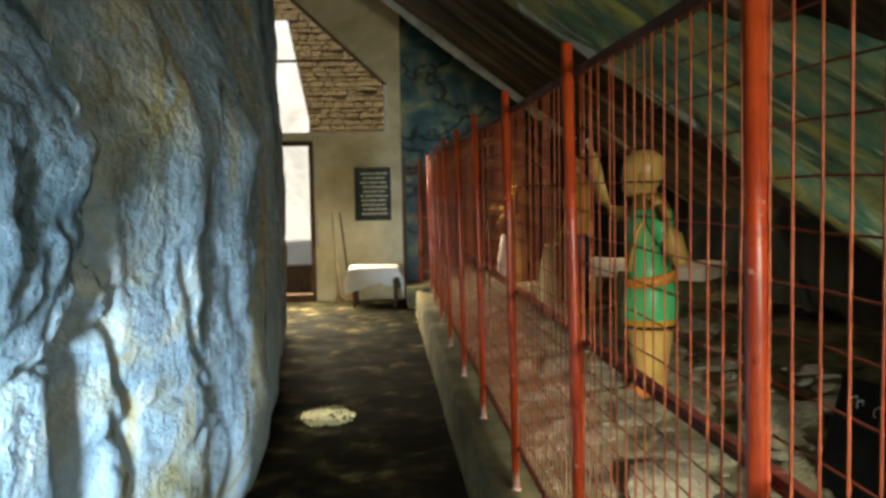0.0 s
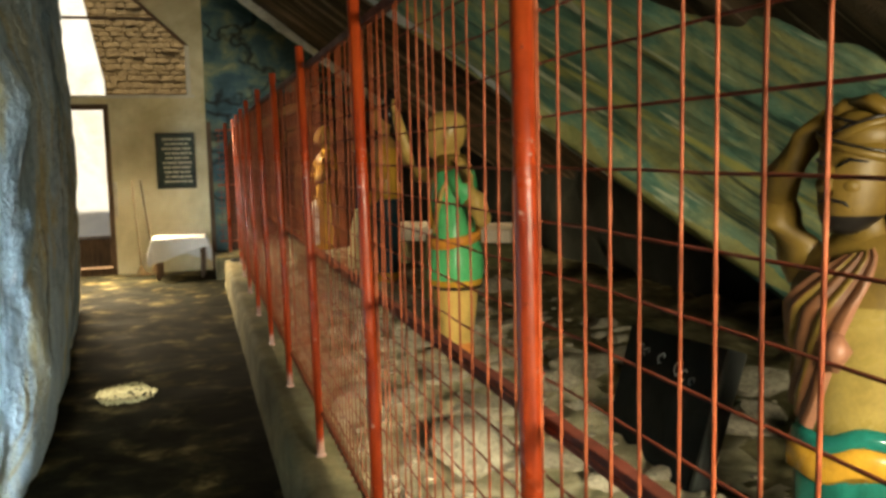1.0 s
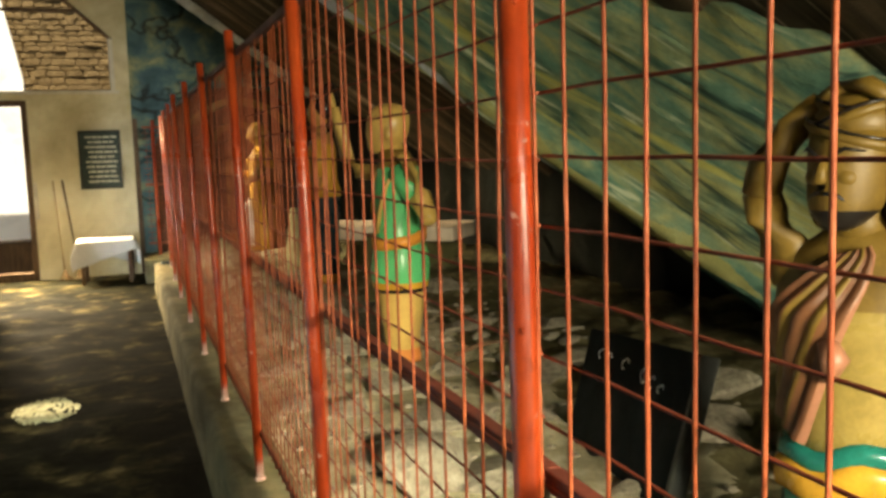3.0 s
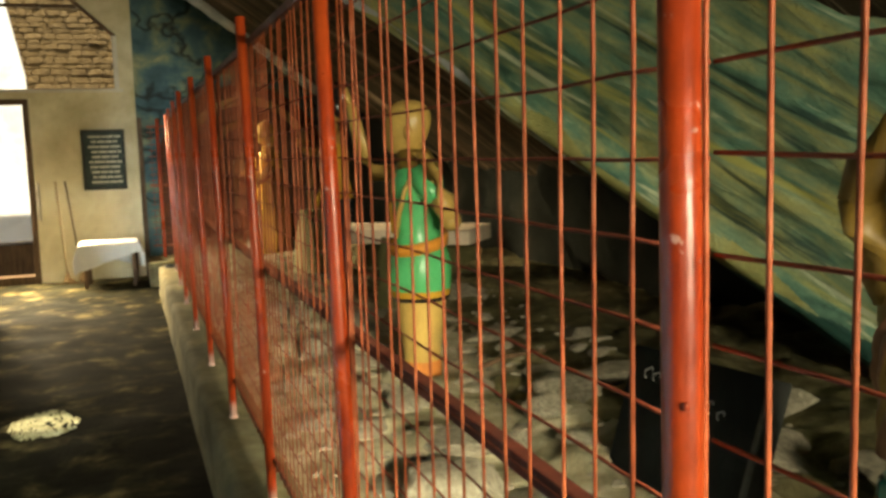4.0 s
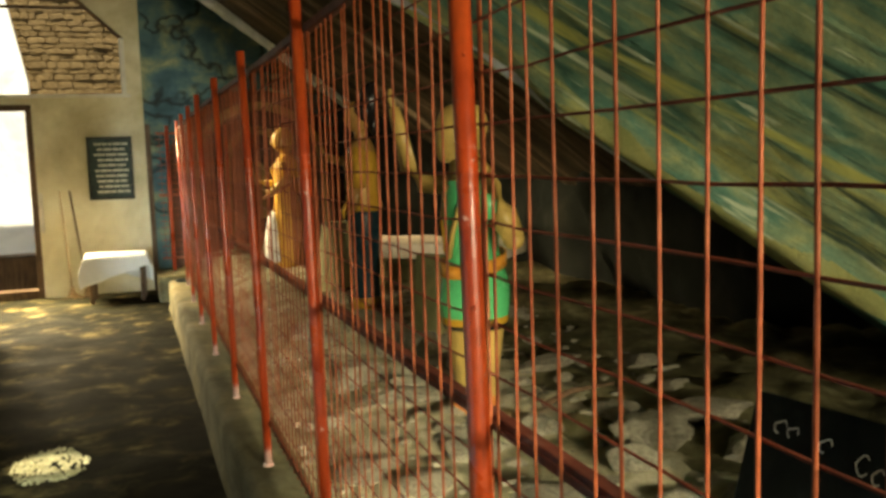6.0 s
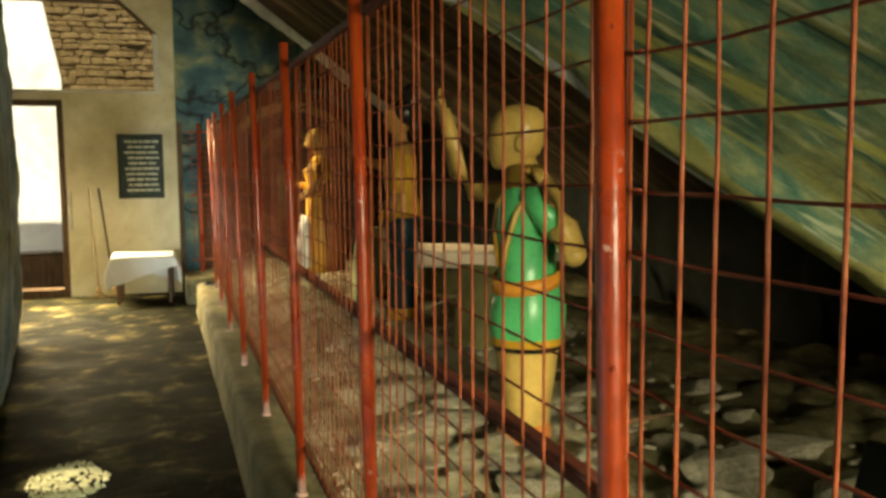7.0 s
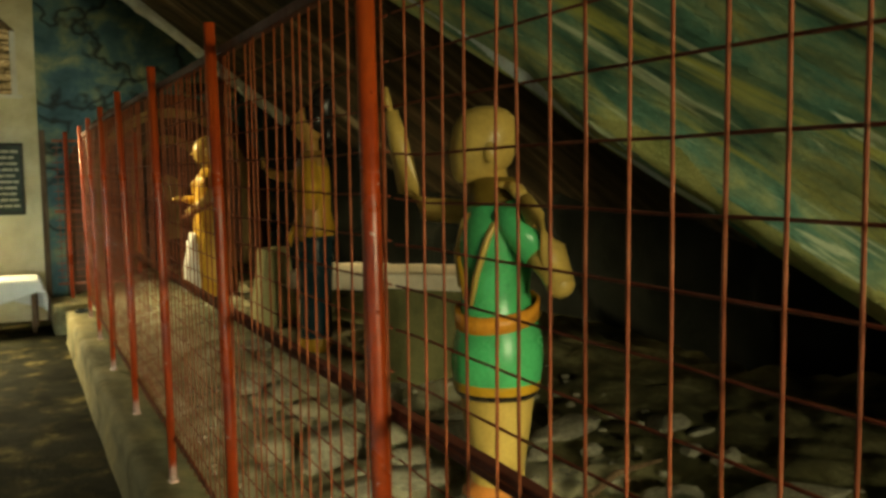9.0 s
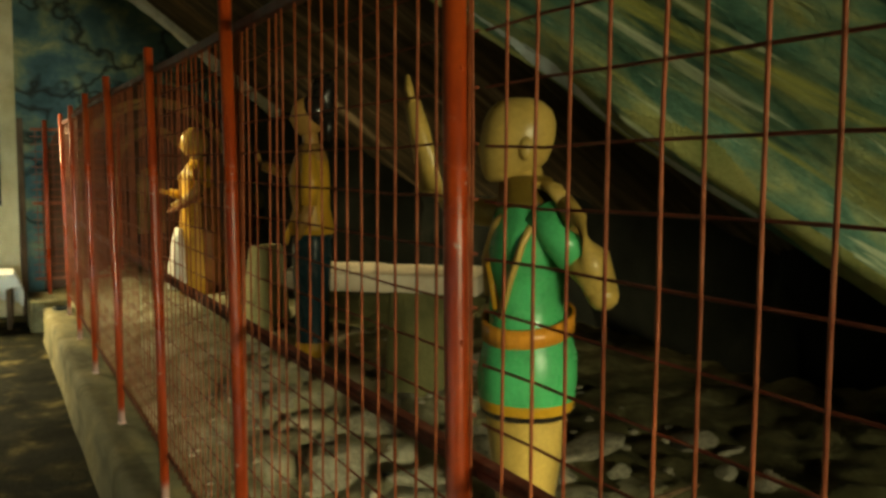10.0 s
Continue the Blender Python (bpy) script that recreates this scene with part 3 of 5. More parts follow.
def boulder_pt(u, v):
    y = 0.4 + 9.5 * u
    z = -0.05 + 4.4 * v
    x = lerp_list(y, PROFILE)
    x -= 0.10 * (1 - min(z / 0.5, 1)) ** 2 if y > 3 else 0
    x -= 0.42 * max(z - 1.7, 0) * (1 if y < 4.5 else max(0.1, 1 - (y - 4.5) / 2))
    k = 0.8 if y < 3.2 else max(0.22, 0.8 - (y - 3.2) * 1.2)
    warp = 0.5 * noise.noise(Vector((y * 0.8, z * 0.8, 5)))
    x += 0.06 * noise.noise(Vector((y * 0.5 + warp, z * 0.9 - 0.3 * y, 2.0)))
    x += 0.03 * noise.noise(Vector((y * 1.5 + warp, z * 1.9 + 0.5 * y, 7.0))) * k
    # chiselled facets: broad tilted planes that meet in edges
    near, cell = noise.voronoi(Vector((y * 1.3 + warp, z * 1.1 + 0.5 * y, 1.0)))
    x += 0.04 * min(near[1] - near[0], 0.45) * k + 0.03 * noise.cell(Vector((cell[0][0] * 3, cell[0][1] * 3, 0))) * k * min((near[1] - near[0]) * 6, 1)
    near, cell = noise.voronoi(Vector((y * 3.4 + 1.5 * warp, z * 2.4 + 0.8 * y, 4.0)))
    x += 0.016 * min(near[1] - near[0], 0.5) * k
    x += 0.020 * fbm(Vector((y * 3.5, z * 4.0, 4)), 7) + 0.007 * fbm(Vector((y * 14, z * 16, 9)), 5) * k
    # thin running fissures
    x -= 0.018 * max(0, 1 - 26 * abs(noise.noise(Vector((y * 1.3 + 0.35 * z + warp, z * 0.55, 9))))) * k
    x -= 0.016 * max(0, 1 - 22 * abs(noise.noise(Vector((y * 1.1 - 0.5 * z + warp, z * 1.0, 33)))))
    # fluted foot of the near lobe
    flute = max(0, min(1, (3.12 - y) / 0.2)) * max(0, min(1, (1.05 - z) / 0.3)) * max(0, min(1, (z - 0.45) / 0.25))
    x += 0.035 * flute * abs(noise.noise(Vector((y * 11 + z, z * 1.2, 14))))
    lobe = max(0, min(1, (2.99 - y) / 0.10)) * max(0, min((z - 0.95) / 0.3, 1))
    x += lobe * (0.08 + 0.045 * noise.noise(Vector((y * 8, z * 6, 1))) + 0.030 * noise.noise(Vector((y * 20, z * 14, 1))))
    # deep crack between the near lobe and the great slab
    crack = y - (3.20 + 0.05 * math.sin(z * 3.1) + 0.09 * (1.2 - z) + 0.07 * noise.noise(Vector((z * 5, 0, 0))) + 0.02 * noise.noise(Vector((z * 19, 0, 0))))
    x -= 0.14 * math.exp(-(crack / 0.022) ** 2) * min(max((z - 0.1) * 2, 0), 1)
    x -= 0.10 * math.exp(-(crack / 0.10) ** 2) * min(max((z - 1.25) * 2, 0), 1)
    crack = y - (3.62 - 0.25 * (z - 1.0) + 0.05 * noise.noise(Vector((z * 6, 3, 0))))
    x -= 0.06 * math.exp(-(crack / 0.025) ** 2) * math.exp(-((z - 1.0) / 0.22) ** 2)
    crack = z - (0.92 + 0.25 * (y - 2.7) + 0.05 * noise.noise(Vector((y * 8, 0, 3))))
    x -= 0.05 * math.exp(-(crack / 0.025) ** 2) * (1 if y < 3.2 else 0)
    crack = z - (0.62 + 0.18 * (y - 3.2) + 0.06 * noise.noise(Vector((y * 5, 0, 8))))
    x -= 0.03 * math.exp(-(crack / 0.02) ** 2) * max(0, min(1, (4.0 - y) / 0.5)) * (1 if y > 3.1 else 0)
    return Vector((x, y, z))


bm = bmesh.new()
sheet(bm, 560, 200, boulder_pt)
boulder = tagged(part("boulder", bm, M_ROCK_BLUE, None, "", True), "huge blue-grey streaked boulder with vertical cracks and ochre seams", "boulder")

# slanted ceiling rock that falls towards the back of the display
FAR_Y = 10.5


def plane_z(x):
    return 3.29 - 0.76 * (x - 0.7)


def slope_pt(u, v):
    x = 0.2 + 4.8 * u
    y = FAR_Y - 13.3 * v
    z = plane_z(x) + 0.05 * fbm(Vector((x * 0.5, y * 1.4, 6)), 5) + 0.012 * fbm(Vector((x * 1.6, y * 6, 2)), 3)
    return Vector((x, y, z))


bm = bmesh.new()
sheet(bm, 80, 300, slope_pt)
tagged(part("rock_ceiling", bm, M_ROCK_BROWN, None, "", True), "slanting grey-brown painted rock overhang above the statues", "rock", kind="structure")


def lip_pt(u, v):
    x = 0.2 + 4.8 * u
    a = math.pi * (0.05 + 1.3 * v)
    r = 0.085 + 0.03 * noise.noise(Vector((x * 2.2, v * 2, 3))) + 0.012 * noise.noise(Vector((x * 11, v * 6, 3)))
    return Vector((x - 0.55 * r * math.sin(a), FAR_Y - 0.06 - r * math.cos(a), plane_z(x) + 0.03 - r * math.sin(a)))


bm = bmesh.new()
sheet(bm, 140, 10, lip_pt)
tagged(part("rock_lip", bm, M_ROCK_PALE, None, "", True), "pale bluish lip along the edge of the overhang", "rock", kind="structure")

# nearer hanging rock; its lower edge runs from the ceiling down to the ground
EDGE0, EDGED = Vector((0.53, 7.37, 3.36)), Vector((1.14, -1.465, -1.195))
LEAN_U = Vector((-0.47, -0.37, 1.0))


def edge_pt(s):
    p = EDGE0 + EDGED * s
    if s > 2.55:
        p.z = EDGE0.z + EDGED.z * 2.55 - 0.05 * (s - 2.55)
    return p


def hang_pt(u, v):
    s = 4.6 * u - 0.2
    h = 3.1 * v ** 1.7
    p = edge_pt(s) + LEAN_U * h
    n = Vector((-0.62, -0.48, -0.5)).normalized()
    d = 0.06 * fbm(Vector((s * 0.7, h * 1.3 + s * 0.2, 11)), 4) + 0.012 * (1 - 2 * abs(noise.noise(Vector((s * 1.3, h * 4, 8)))))
    d += 0.007 * fbm(Vector((s * 5, h * 9, 5)), 4)
    ridge = math.exp(-((h - 0.10 - 0.02 * math.sin(s * 4)) / 0.085) ** 2) * min(max((s - 1.35) / 0.15, 0), 1)
    d += 0.085 * ridge
    return p + n * d * (1 if v > 0.02 else 0.7)


def ridge_band(u, v):
    s, h = 4.6 * u - 0.2, 3.1 * v ** 1.7
    k = noise.noise(Vector((s * 5, h * 9, 4)))
    mid = abs(h - 0.115 - 0.02 * math.sin(s * 9))
    if 0.55 < s < 1.75 and abs(h - 0.05 - 0.02 * math.sin(s * 7)) < 0.035 * (0.7 + 1.2 * k):
        return 2
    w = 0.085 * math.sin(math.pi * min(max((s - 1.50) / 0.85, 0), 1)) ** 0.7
    # lower margin gets the teal that has shade painted in
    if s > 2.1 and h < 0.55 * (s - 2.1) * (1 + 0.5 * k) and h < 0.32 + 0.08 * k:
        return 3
    return 1 if mid < w * (0.8 + 0.9 * k) else 0


bm = bmesh.new()
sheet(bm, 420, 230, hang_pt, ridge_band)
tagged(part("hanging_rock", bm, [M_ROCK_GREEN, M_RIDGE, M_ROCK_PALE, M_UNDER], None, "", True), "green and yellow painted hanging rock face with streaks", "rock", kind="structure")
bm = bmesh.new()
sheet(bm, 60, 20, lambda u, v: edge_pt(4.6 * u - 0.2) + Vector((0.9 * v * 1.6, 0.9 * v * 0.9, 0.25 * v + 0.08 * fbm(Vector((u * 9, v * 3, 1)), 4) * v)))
tagged(part("rock_underside", bm, M_UNDER, None, "", True), "underside of the hanging rock, its teal darkened as shade", "rock", kind="structure")

# added sheet behind the bench and under the hanging rock, coloured as deep shade
HOLLOW = [(0.0, (2.3, 10.6)), (0.2, (3.3, 9.2)), (0.45, (3.5, 7.2)), (0.7, (3.6, 5.6)), (1.0, (5.2, 3.6))]


def hollow_pt(u, v):
    x = lerp_list(u, [(a, p[0]) for a, p in HOLLOW]) + 0.22 * fbm(Vector((u * 7, v * 2, 3)), 5) + 0.25 * (0.5 - v)
    y = lerp_list(u, [(a, p[1]) for a, p in HOLLOW]) + 0.12 * fbm(Vector((u * 7, v * 2, 13)), 4)
    return Vector((x, y, 0.15 + 2.6 * v))


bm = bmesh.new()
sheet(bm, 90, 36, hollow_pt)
tagged(part("hollow_rock", bm, M_ROCK_SHADE, None, "", True), "sheet coloured as the deep shade in the hollow under the overhang", "rock", kind="structure")

# ---- outside ----
bm = bmesh.new()
sheet(bm, 8, 8, lambda u, v: Vector((-60 + 120 * u, 12.0 + 60 * v, -0.12)))
setting("ground_yard", bm, M_YARD, "dusty sunlit yard beyond the doorway", "ground")
bm = bmesh.new()
sheet(bm, 8, 8, lambda u, v: Vector((-60 + 120 * u, -60 + 57.2 * v, -0.03)))
setting("ground_front", bm, M_YARD, "dusty ground before the entrance", "ground")

OUT_Y = 15.2
outer = thing("garden_wall", "sunlit tan stone wall above whitewashed base", "wall", kind="structure")
bm = bmesh.new()
box(bm, (-9, OUT_Y, -0.1), (7, OUT_Y + 0.4, 6.4))
part("core", bm, M_MORTAR, outer)
bm = bmesh.new()
box(bm, (-9, OUT_Y - 0.12, -0.1), (7, OUT_Y - 0.002, 2.25), 0.01)
part("whitewashed_base", bm, M_WHITEWASH, outer)
for x0, x1, z0, z1 in ((-1.62, -1.25, 1.05, 1.45), (-2.2, -1.15, 0.3, 0.62)):
    bm = bmesh.new()
    box(bm, (x0, OUT_Y - 0.16, z0), (x1, OUT_Y - 0.125, z1), 0.01)
    part("orange_patch", bm, M_ORANGE, outer, "orange painted patch")
ws = random.Random(3)
stone_meshes = []
for k in range(5):
    bm = bmesh.new()
    box(bm, (-0.5, -0.5, -0.5), (0.5, 0.5, 0.5), 0.2)
    for v in bm.verts:
        v.co += 0.09 * noise.noise_vector(v.co * 2 + Vector((k * 5, 0, 0)))
    stone_meshes.append(finish("stone", bm, M_WALLSTONE))
z = 2.28
while z < 4.75:
    h = ws.uniform(0.06, 0.13)
    x = -2.3 + ws.uniform(0, 0.2)
    while x < 0.75:
        w = ws.uniform(0.09, 0.28)
        o = new("stone", stone_meshes[ws.randrange(5)])
        o.parent = outer
        o.matrix_world = pose(x + w / 2, OUT_Y, z + h / 2, 0, ws.uniform(-6, 6), 0) @ Matrix.Diagonal((w * 0.96, ws.uniform(0.10, 0.2), h * 0.93, 1))
        x += w
    z += h
bm = bmesh.new()
sheet(bm, 12, 2, lambda u, v: Vector((-9 + 16 * u, 13.3 + 0.35 * v, 0.34 + 0.01 * math.sin(u * 40))))
box(bm, (-9, 13.3, -0.12), (7, 13.62, 0.33), 0.02)
butt = thing("buttress", "sunlit cream plastered slanting buttress outside", "buttress", kind="structure")
bb = bmesh.new()
pts = [(-2.6, -0.1), (-0.98, -0.1), (-1.02, 2.6), (-1.32, 4.2), (-2.6, 4.2)]
fr, bk = [bb.verts.new((x, 14.86, z)) for x, z in pts], [bb.verts.new((x, 15.076, z)) for x, z in pts]
bb.faces.new(fr)
bb.faces.new(bk[::-1])
for i in range(5):
    bb.faces.new((fr[(i + 1) % 5], fr[i], bk[i], bk[(i + 1) % 5]))
bmesh.ops.recalc_face_normals(bb, faces=bb.faces)
part("plaster", bb, M_WHITEWASH, butt)
step = thing("outer_step", "low dark brick step outside the doorway", "step", kind="structure")
part("riser", bm, M_TIMBER, step)

# ---- red fence ----
fence = thing("fence", "red painted pipe and mesh fence on the cement kerb", "fence")
FX = 0.60


def bow(y):
    return 0.052 * (max(y - 7.0, 0) / 2.9) ** 1.5


POSTS = [-2.05, -0.95, 0.15, 1.267, 2.363, 3.493, 4.58, 5.62, 6.68, 7.76, 8.84, 9.92]
bm = bmesh.new()
tube(bm, [(0, 0, 0.0), (-0.003, 0, 0.5), (-0.008, 0.002, 1.0), (-0.016, 0, 1.545)], [0.0152, 0.0150, 0.0150, 0.0150], 18)
tube(bm, [(0, 0, -0.01), (0, 0, 0.012)], [0.027, 0.019], 14)
for z in (0.3, 0.62, 0.95, 1.28):
    ball(bm, (-0.010 - 0.005 * z, -0.013, z), (0.0028, 0.0028, 0.004), 0, 1)
post_me = finish("post", bm, M_POST, True)
for y in POSTS:
    p = new("post", post_me)
    p.parent = fence
    p.matrix_world = pose(FX + 0.010 + bow(y), y, 0.268, random.uniform(-0.4, 0.4), random.uniform(-0.3, 0.2) - (0.45 if 2 < y < 6 else 0.1), random.uniform(-25, 25))
PITCH = 0.0645
Z_LOW, Z_TOP = 0.44, 1.745
bar_meshes = []
for k in range(4):
    bm = bmesh.new()
    n = 9
    pts = [(0.0015 * noise.noise(Vector((k * 5, i * 0.9, 1))), 0.002 * noise.noise(Vector((k * 7, i * 0.8, 4))), (Z_TOP - Z_LOW + 0.03) * i / n) for i in range(n + 1)]
    tube(bm, pts, 0.0022, 6)
    bar_meshes.append(finish("bar", bm, M_BAR, True))
bm = bmesh.new()
tube(bm, [(0, 0, 0), (0.001, 0.001, 0.6), (0, 0, Z_TOP - Z_LOW)], 0.0026, 6)
stile_me = finish("panel_stile", bm, M_BAR, True)
wire_meshes = []
for k in range(4):
    bm = bmesh.new()
    pts = [(0.003 * noise.noise(Vector((k * 3, i * 1.1, 7))), 1.11 * i / 9, 0.005 * noise.noise(Vector((k * 4, i * 1.3, 2)))) for i in range(10)]
    tube(bm, pts, 0.0019, 5)
    wire_meshes.append(finish("wire", bm, M_WIRE, True))
for a, b in zip(POSTS, POSTS[1:]):
    MX = 0.622 + bow((a + b) / 2)
    bm = bmesh.new()
    box(bm, (MX - 0.012, a, 1.735), (MX + 0.012, b, 1.757), 0.003)
    part("top_rail", bm, M_RAIL, fence)
    bm = bmesh.new()
    box(bm, (MX + 0.004, a, 1.038), (MX + 0.024, b, 1.062), 0.003)
    part("mid_rail", bm, M_RAIL, fence)
    bm = bmesh.new()
    box(bm, (MX - 0.006, a, Z_LOW - 0.006), (MX + 0.006, b, Z_LOW + 0.006), 0.002)
    part("bottom_rail", bm, M_RAIL, fence)
    stile = new("panel_stile", stile_me)
    stile.parent = fence
    stile.matrix_world = pose(MX, a + 0.017, Z_LOW - 0.01, 0, 0, 0)
    n = int(round((b - a) / PITCH))
    for i in range(n):
        o = new("bar", bar_meshes[random.randrange(4)])
        o.parent = fence
        o.matrix_world = pose(MX - 0.004, a + 0.03 + (b - a - 0.04) * i / (n - 1) + random.uniform(-0.004, 0.004), Z_LOW - 0.02, random.uniform(-0.35, 0.35), random.uniform(-0.2, 0.2), random.uniform(0, 360))
    if a > -1:
        rows = int((Z_TOP - Z_LOW) / 0.068)
        for i in range(1, rows):
            o = new("wire", wire_meshes[random.randrange(4)])
            o.parent = fence
            o.matrix_world = pose(MX + 0.003, a, Z_LOW + 0.068 * i, random.uniform(-0.25, 0.25), 0, 0)

gate = thing("end_panel", "short red mesh panel at the end of the kerb", "fence panel")
for x, r in ((0.606, 0.017), (1.22, 0.017)):
    bm = bmesh.new()
    tube(bm, [(x, 11.2, 0.27), (x, 11.2, 1.82)], r, 12)
    part("post", bm, M_POST, gate, smooth=True)
for z in (1.74, 1.09, 0.41):
    bm = bmesh.new()
    box(bm, (0.49, 11.21, z - 0.012), (1.22, 11.23, z + 0.012), 0.003)
    part("rail", bm, M_BAR, gate)
for i in range(19):
    z = 0.47 + i * 0.067
    bm = bmesh.new()
    tube(bm, [(0.49, 11.225, z), (0.85, 11.226, z + 0.003), (1.22, 11.225, z)], 0.0035, 5)
    part("wire", bm, M_BAR, gate)
for i in range(10):
    bm = bmesh.new()
    tube(bm, [(0.53 + 0.07 * i, 11.23, 0.41), (0.53 + 0.07 * i, 11.23, 1.74)], 0.003, 5)
    part("bar", bm, M_WIRE, gate)

clamp = thing("pipe_clamp", "small dark metal clamp lying on the kerb", "clamp", at=(0.62, 10.2, 0.27))
bm = bmesh.new()
tube(bm, [(0.05 * math.cos(a), 0.05 * math.sin(a), 0.02) for a in [i * 0.45 for i in range(13)]], 0.014, 8)
part("ring", bm, M_SIGNFRAME, clamp, smooth=True)

# ---- things on and by the end wall ----
sign = thing("notice_board", "dark green notice board with pale lettering on the wall", "sign", at=(0.02, WALL_Y, 1.39))
bm = bmesh.new()
box(bm, (-0.225, -0.028, -0.335), (0.225, -0.004, 0.335), 0.004)
part("panel", bm, M_SIGN, sign)
for lo, hi in (((-0.235, -0.038, 0.315), (0.235, -0.003, 0.345)), ((-0.235, -0.038, -0.345), (0.235, -0.003, -0.315)), ((-0.235, -0.037, -0.315), (-0.208, -0.003, 0.315)), ((0.208, -0.037, -0.315), (0.235, -0.003, 0.315))):
    bm = bmesh.new()
    box(bm, lo, hi, 0.003)
    part("frame_strip", bm, M_SIGNFRAME, sign)
rng = random.Random(4)
for r in range(10):
    z = 0.265 - r * 0.058
    x = -0.17 + rng.uniform(0, 0.05)
    end = 0.17 - rng.uniform(0, 0.06)
    while x < end:
        w = rng.uniform(0.04, 0.12)
        bm = bmesh.new()
        box(bm, (x, -0.0312, z - 0.012), (min(x + w, 0.19), -0.029, z + 0.012))
        part("lettering", bm, M_LETTER, sign)
        x += w + 0.010


def broom(at, tilt, bristles):
    b = thing("broom", "long-handled broom leaning on the cream wall", "broom", "brooms by the door", at)
    bm = bmesh.new()
    tube(bm, [(0, 0, 0.06), (tilt[0] * 0.5, 0.10, 0.62), (tilt[0], 0.19, 1.16)], [0.012, 0.011, 0.011], 10)
    part("handle", bm, M_HANDLE if bristles else M_TIMBER, b, smooth=True)
    bm = bmesh.new()
    for i in range(42):
        a, r = rng.uniform(0, 6.28), rng.uniform(0.02, 0.09)
        tube(bm, [(0.008 * math.cos(a), 0.008 * math.sin(a), 0.13), (r * 0.5 * math.cos(a), r * 0.5 * math.sin(a) - 0.01, 0.06), (r * 1.2 * math.cos(a) + 0.03, r * math.sin(a) - 0.03, 0.008)], [0.006, 0.005, 0.003], 4)
    part("bristles", bm, M_BRISTLE, b)
    return b


broom((-0.45, WALL_Y - 0.2, 0.0), (-0.07, 0), True)
broom((-0.29, WALL_Y - 0.2, 0.0), (-0.13, 0), False)

table = thing("side_table", "small low wooden table beside the wall", "table", at=(0.03, 11.22, 0.0), rz=-4)
bm = bmesh.new()
box(bm, (-0.29, -0.22, 0.46), (0.29, 0.22, 0.485), 0.004)
part("tabletop", bm, M_TIMBER, table)
for x in (-0.25, 0.25):
    for y in (-0.18, 0.18):
        bm = bmesh.new()
        box(bm, (x - 0.02, y - 0.02, 0.0), (x + 0.02, y + 0.02, 0.459), 0.004)
        part("leg", bm, M_TIMBER, table)


def cloth_pt(u, v):
    """A cloth thrown askew over the table, one corner hanging low."""
    a, b = -0.50 + 0.98 * u, -0.42 + 0.86 * v
    t = radians(17)
    x, y = a * math.cos(t) - b * math.sin(t), a * math.sin(t) + b * math.cos(t)
    hx, hy = 0.30, 0.235
    ox, oy = max(abs(x) - hx, 0), max(abs(y) - hy, 0)
    sx, sy = math.copysign(1, x), math.copysign(1, y)
    drop = max(ox, oy) + 0.35 * min(ox, oy)
    wave = 0.016 * math.sin(19 * x + 3 * y) * min(oy * 8, 1) + 0.014 * math.sin(17 * y) * min(ox * 8, 1)
    px = min(abs(x), hx) * sx + sx * (0.012 * min(ox * 40, 1) + 0.10 * ox + 0.3 * min(ox, oy)) + wave * (1 if oy else 0)
    py = min(abs(y), hy) * sy + sy * (0.012 * min(oy * 40, 1) + 0.10 * oy + 0.3 * min(ox, oy)) + wave * (1 if ox else 0)
    return Vector((px, py, 0.492 - drop + 0.003 * noise.noise(Vector((x * 9, y * 9, 0)))))


bm = bmesh.new()
sheet(bm, 60, 56, cloth_pt)
cloth = tagged(part("tablecloth", bm, M_CLOTH, None, "", True), "rumpled white tablecloth thrown over the small table", "tablecloth")
cloth.matrix_world = pose(0.03, 11.22, 0.0, 0, 0, -4) @ pose(-0.01, 0, 0, 0, 0, 3)
so = cloth.modifiers.new("thickness", "SOLIDIFY")
so.thickness, so.offset = 0.003, 1


# ---- statues (each one plain mesh) ----
def statue(name, label, bm, mats, at, rz, size=1.0):
    bmesh.ops.recalc_face_normals(bm, faces=bm.faces)
    ob = part(name, bm, mats, None, "", True)
    ob.matrix_world = pose(*at, 0, 0, rz) @ Matrix.Diagonal((size, size, size, 1))
    return tagged(ob, label, "statue", "painted statues")


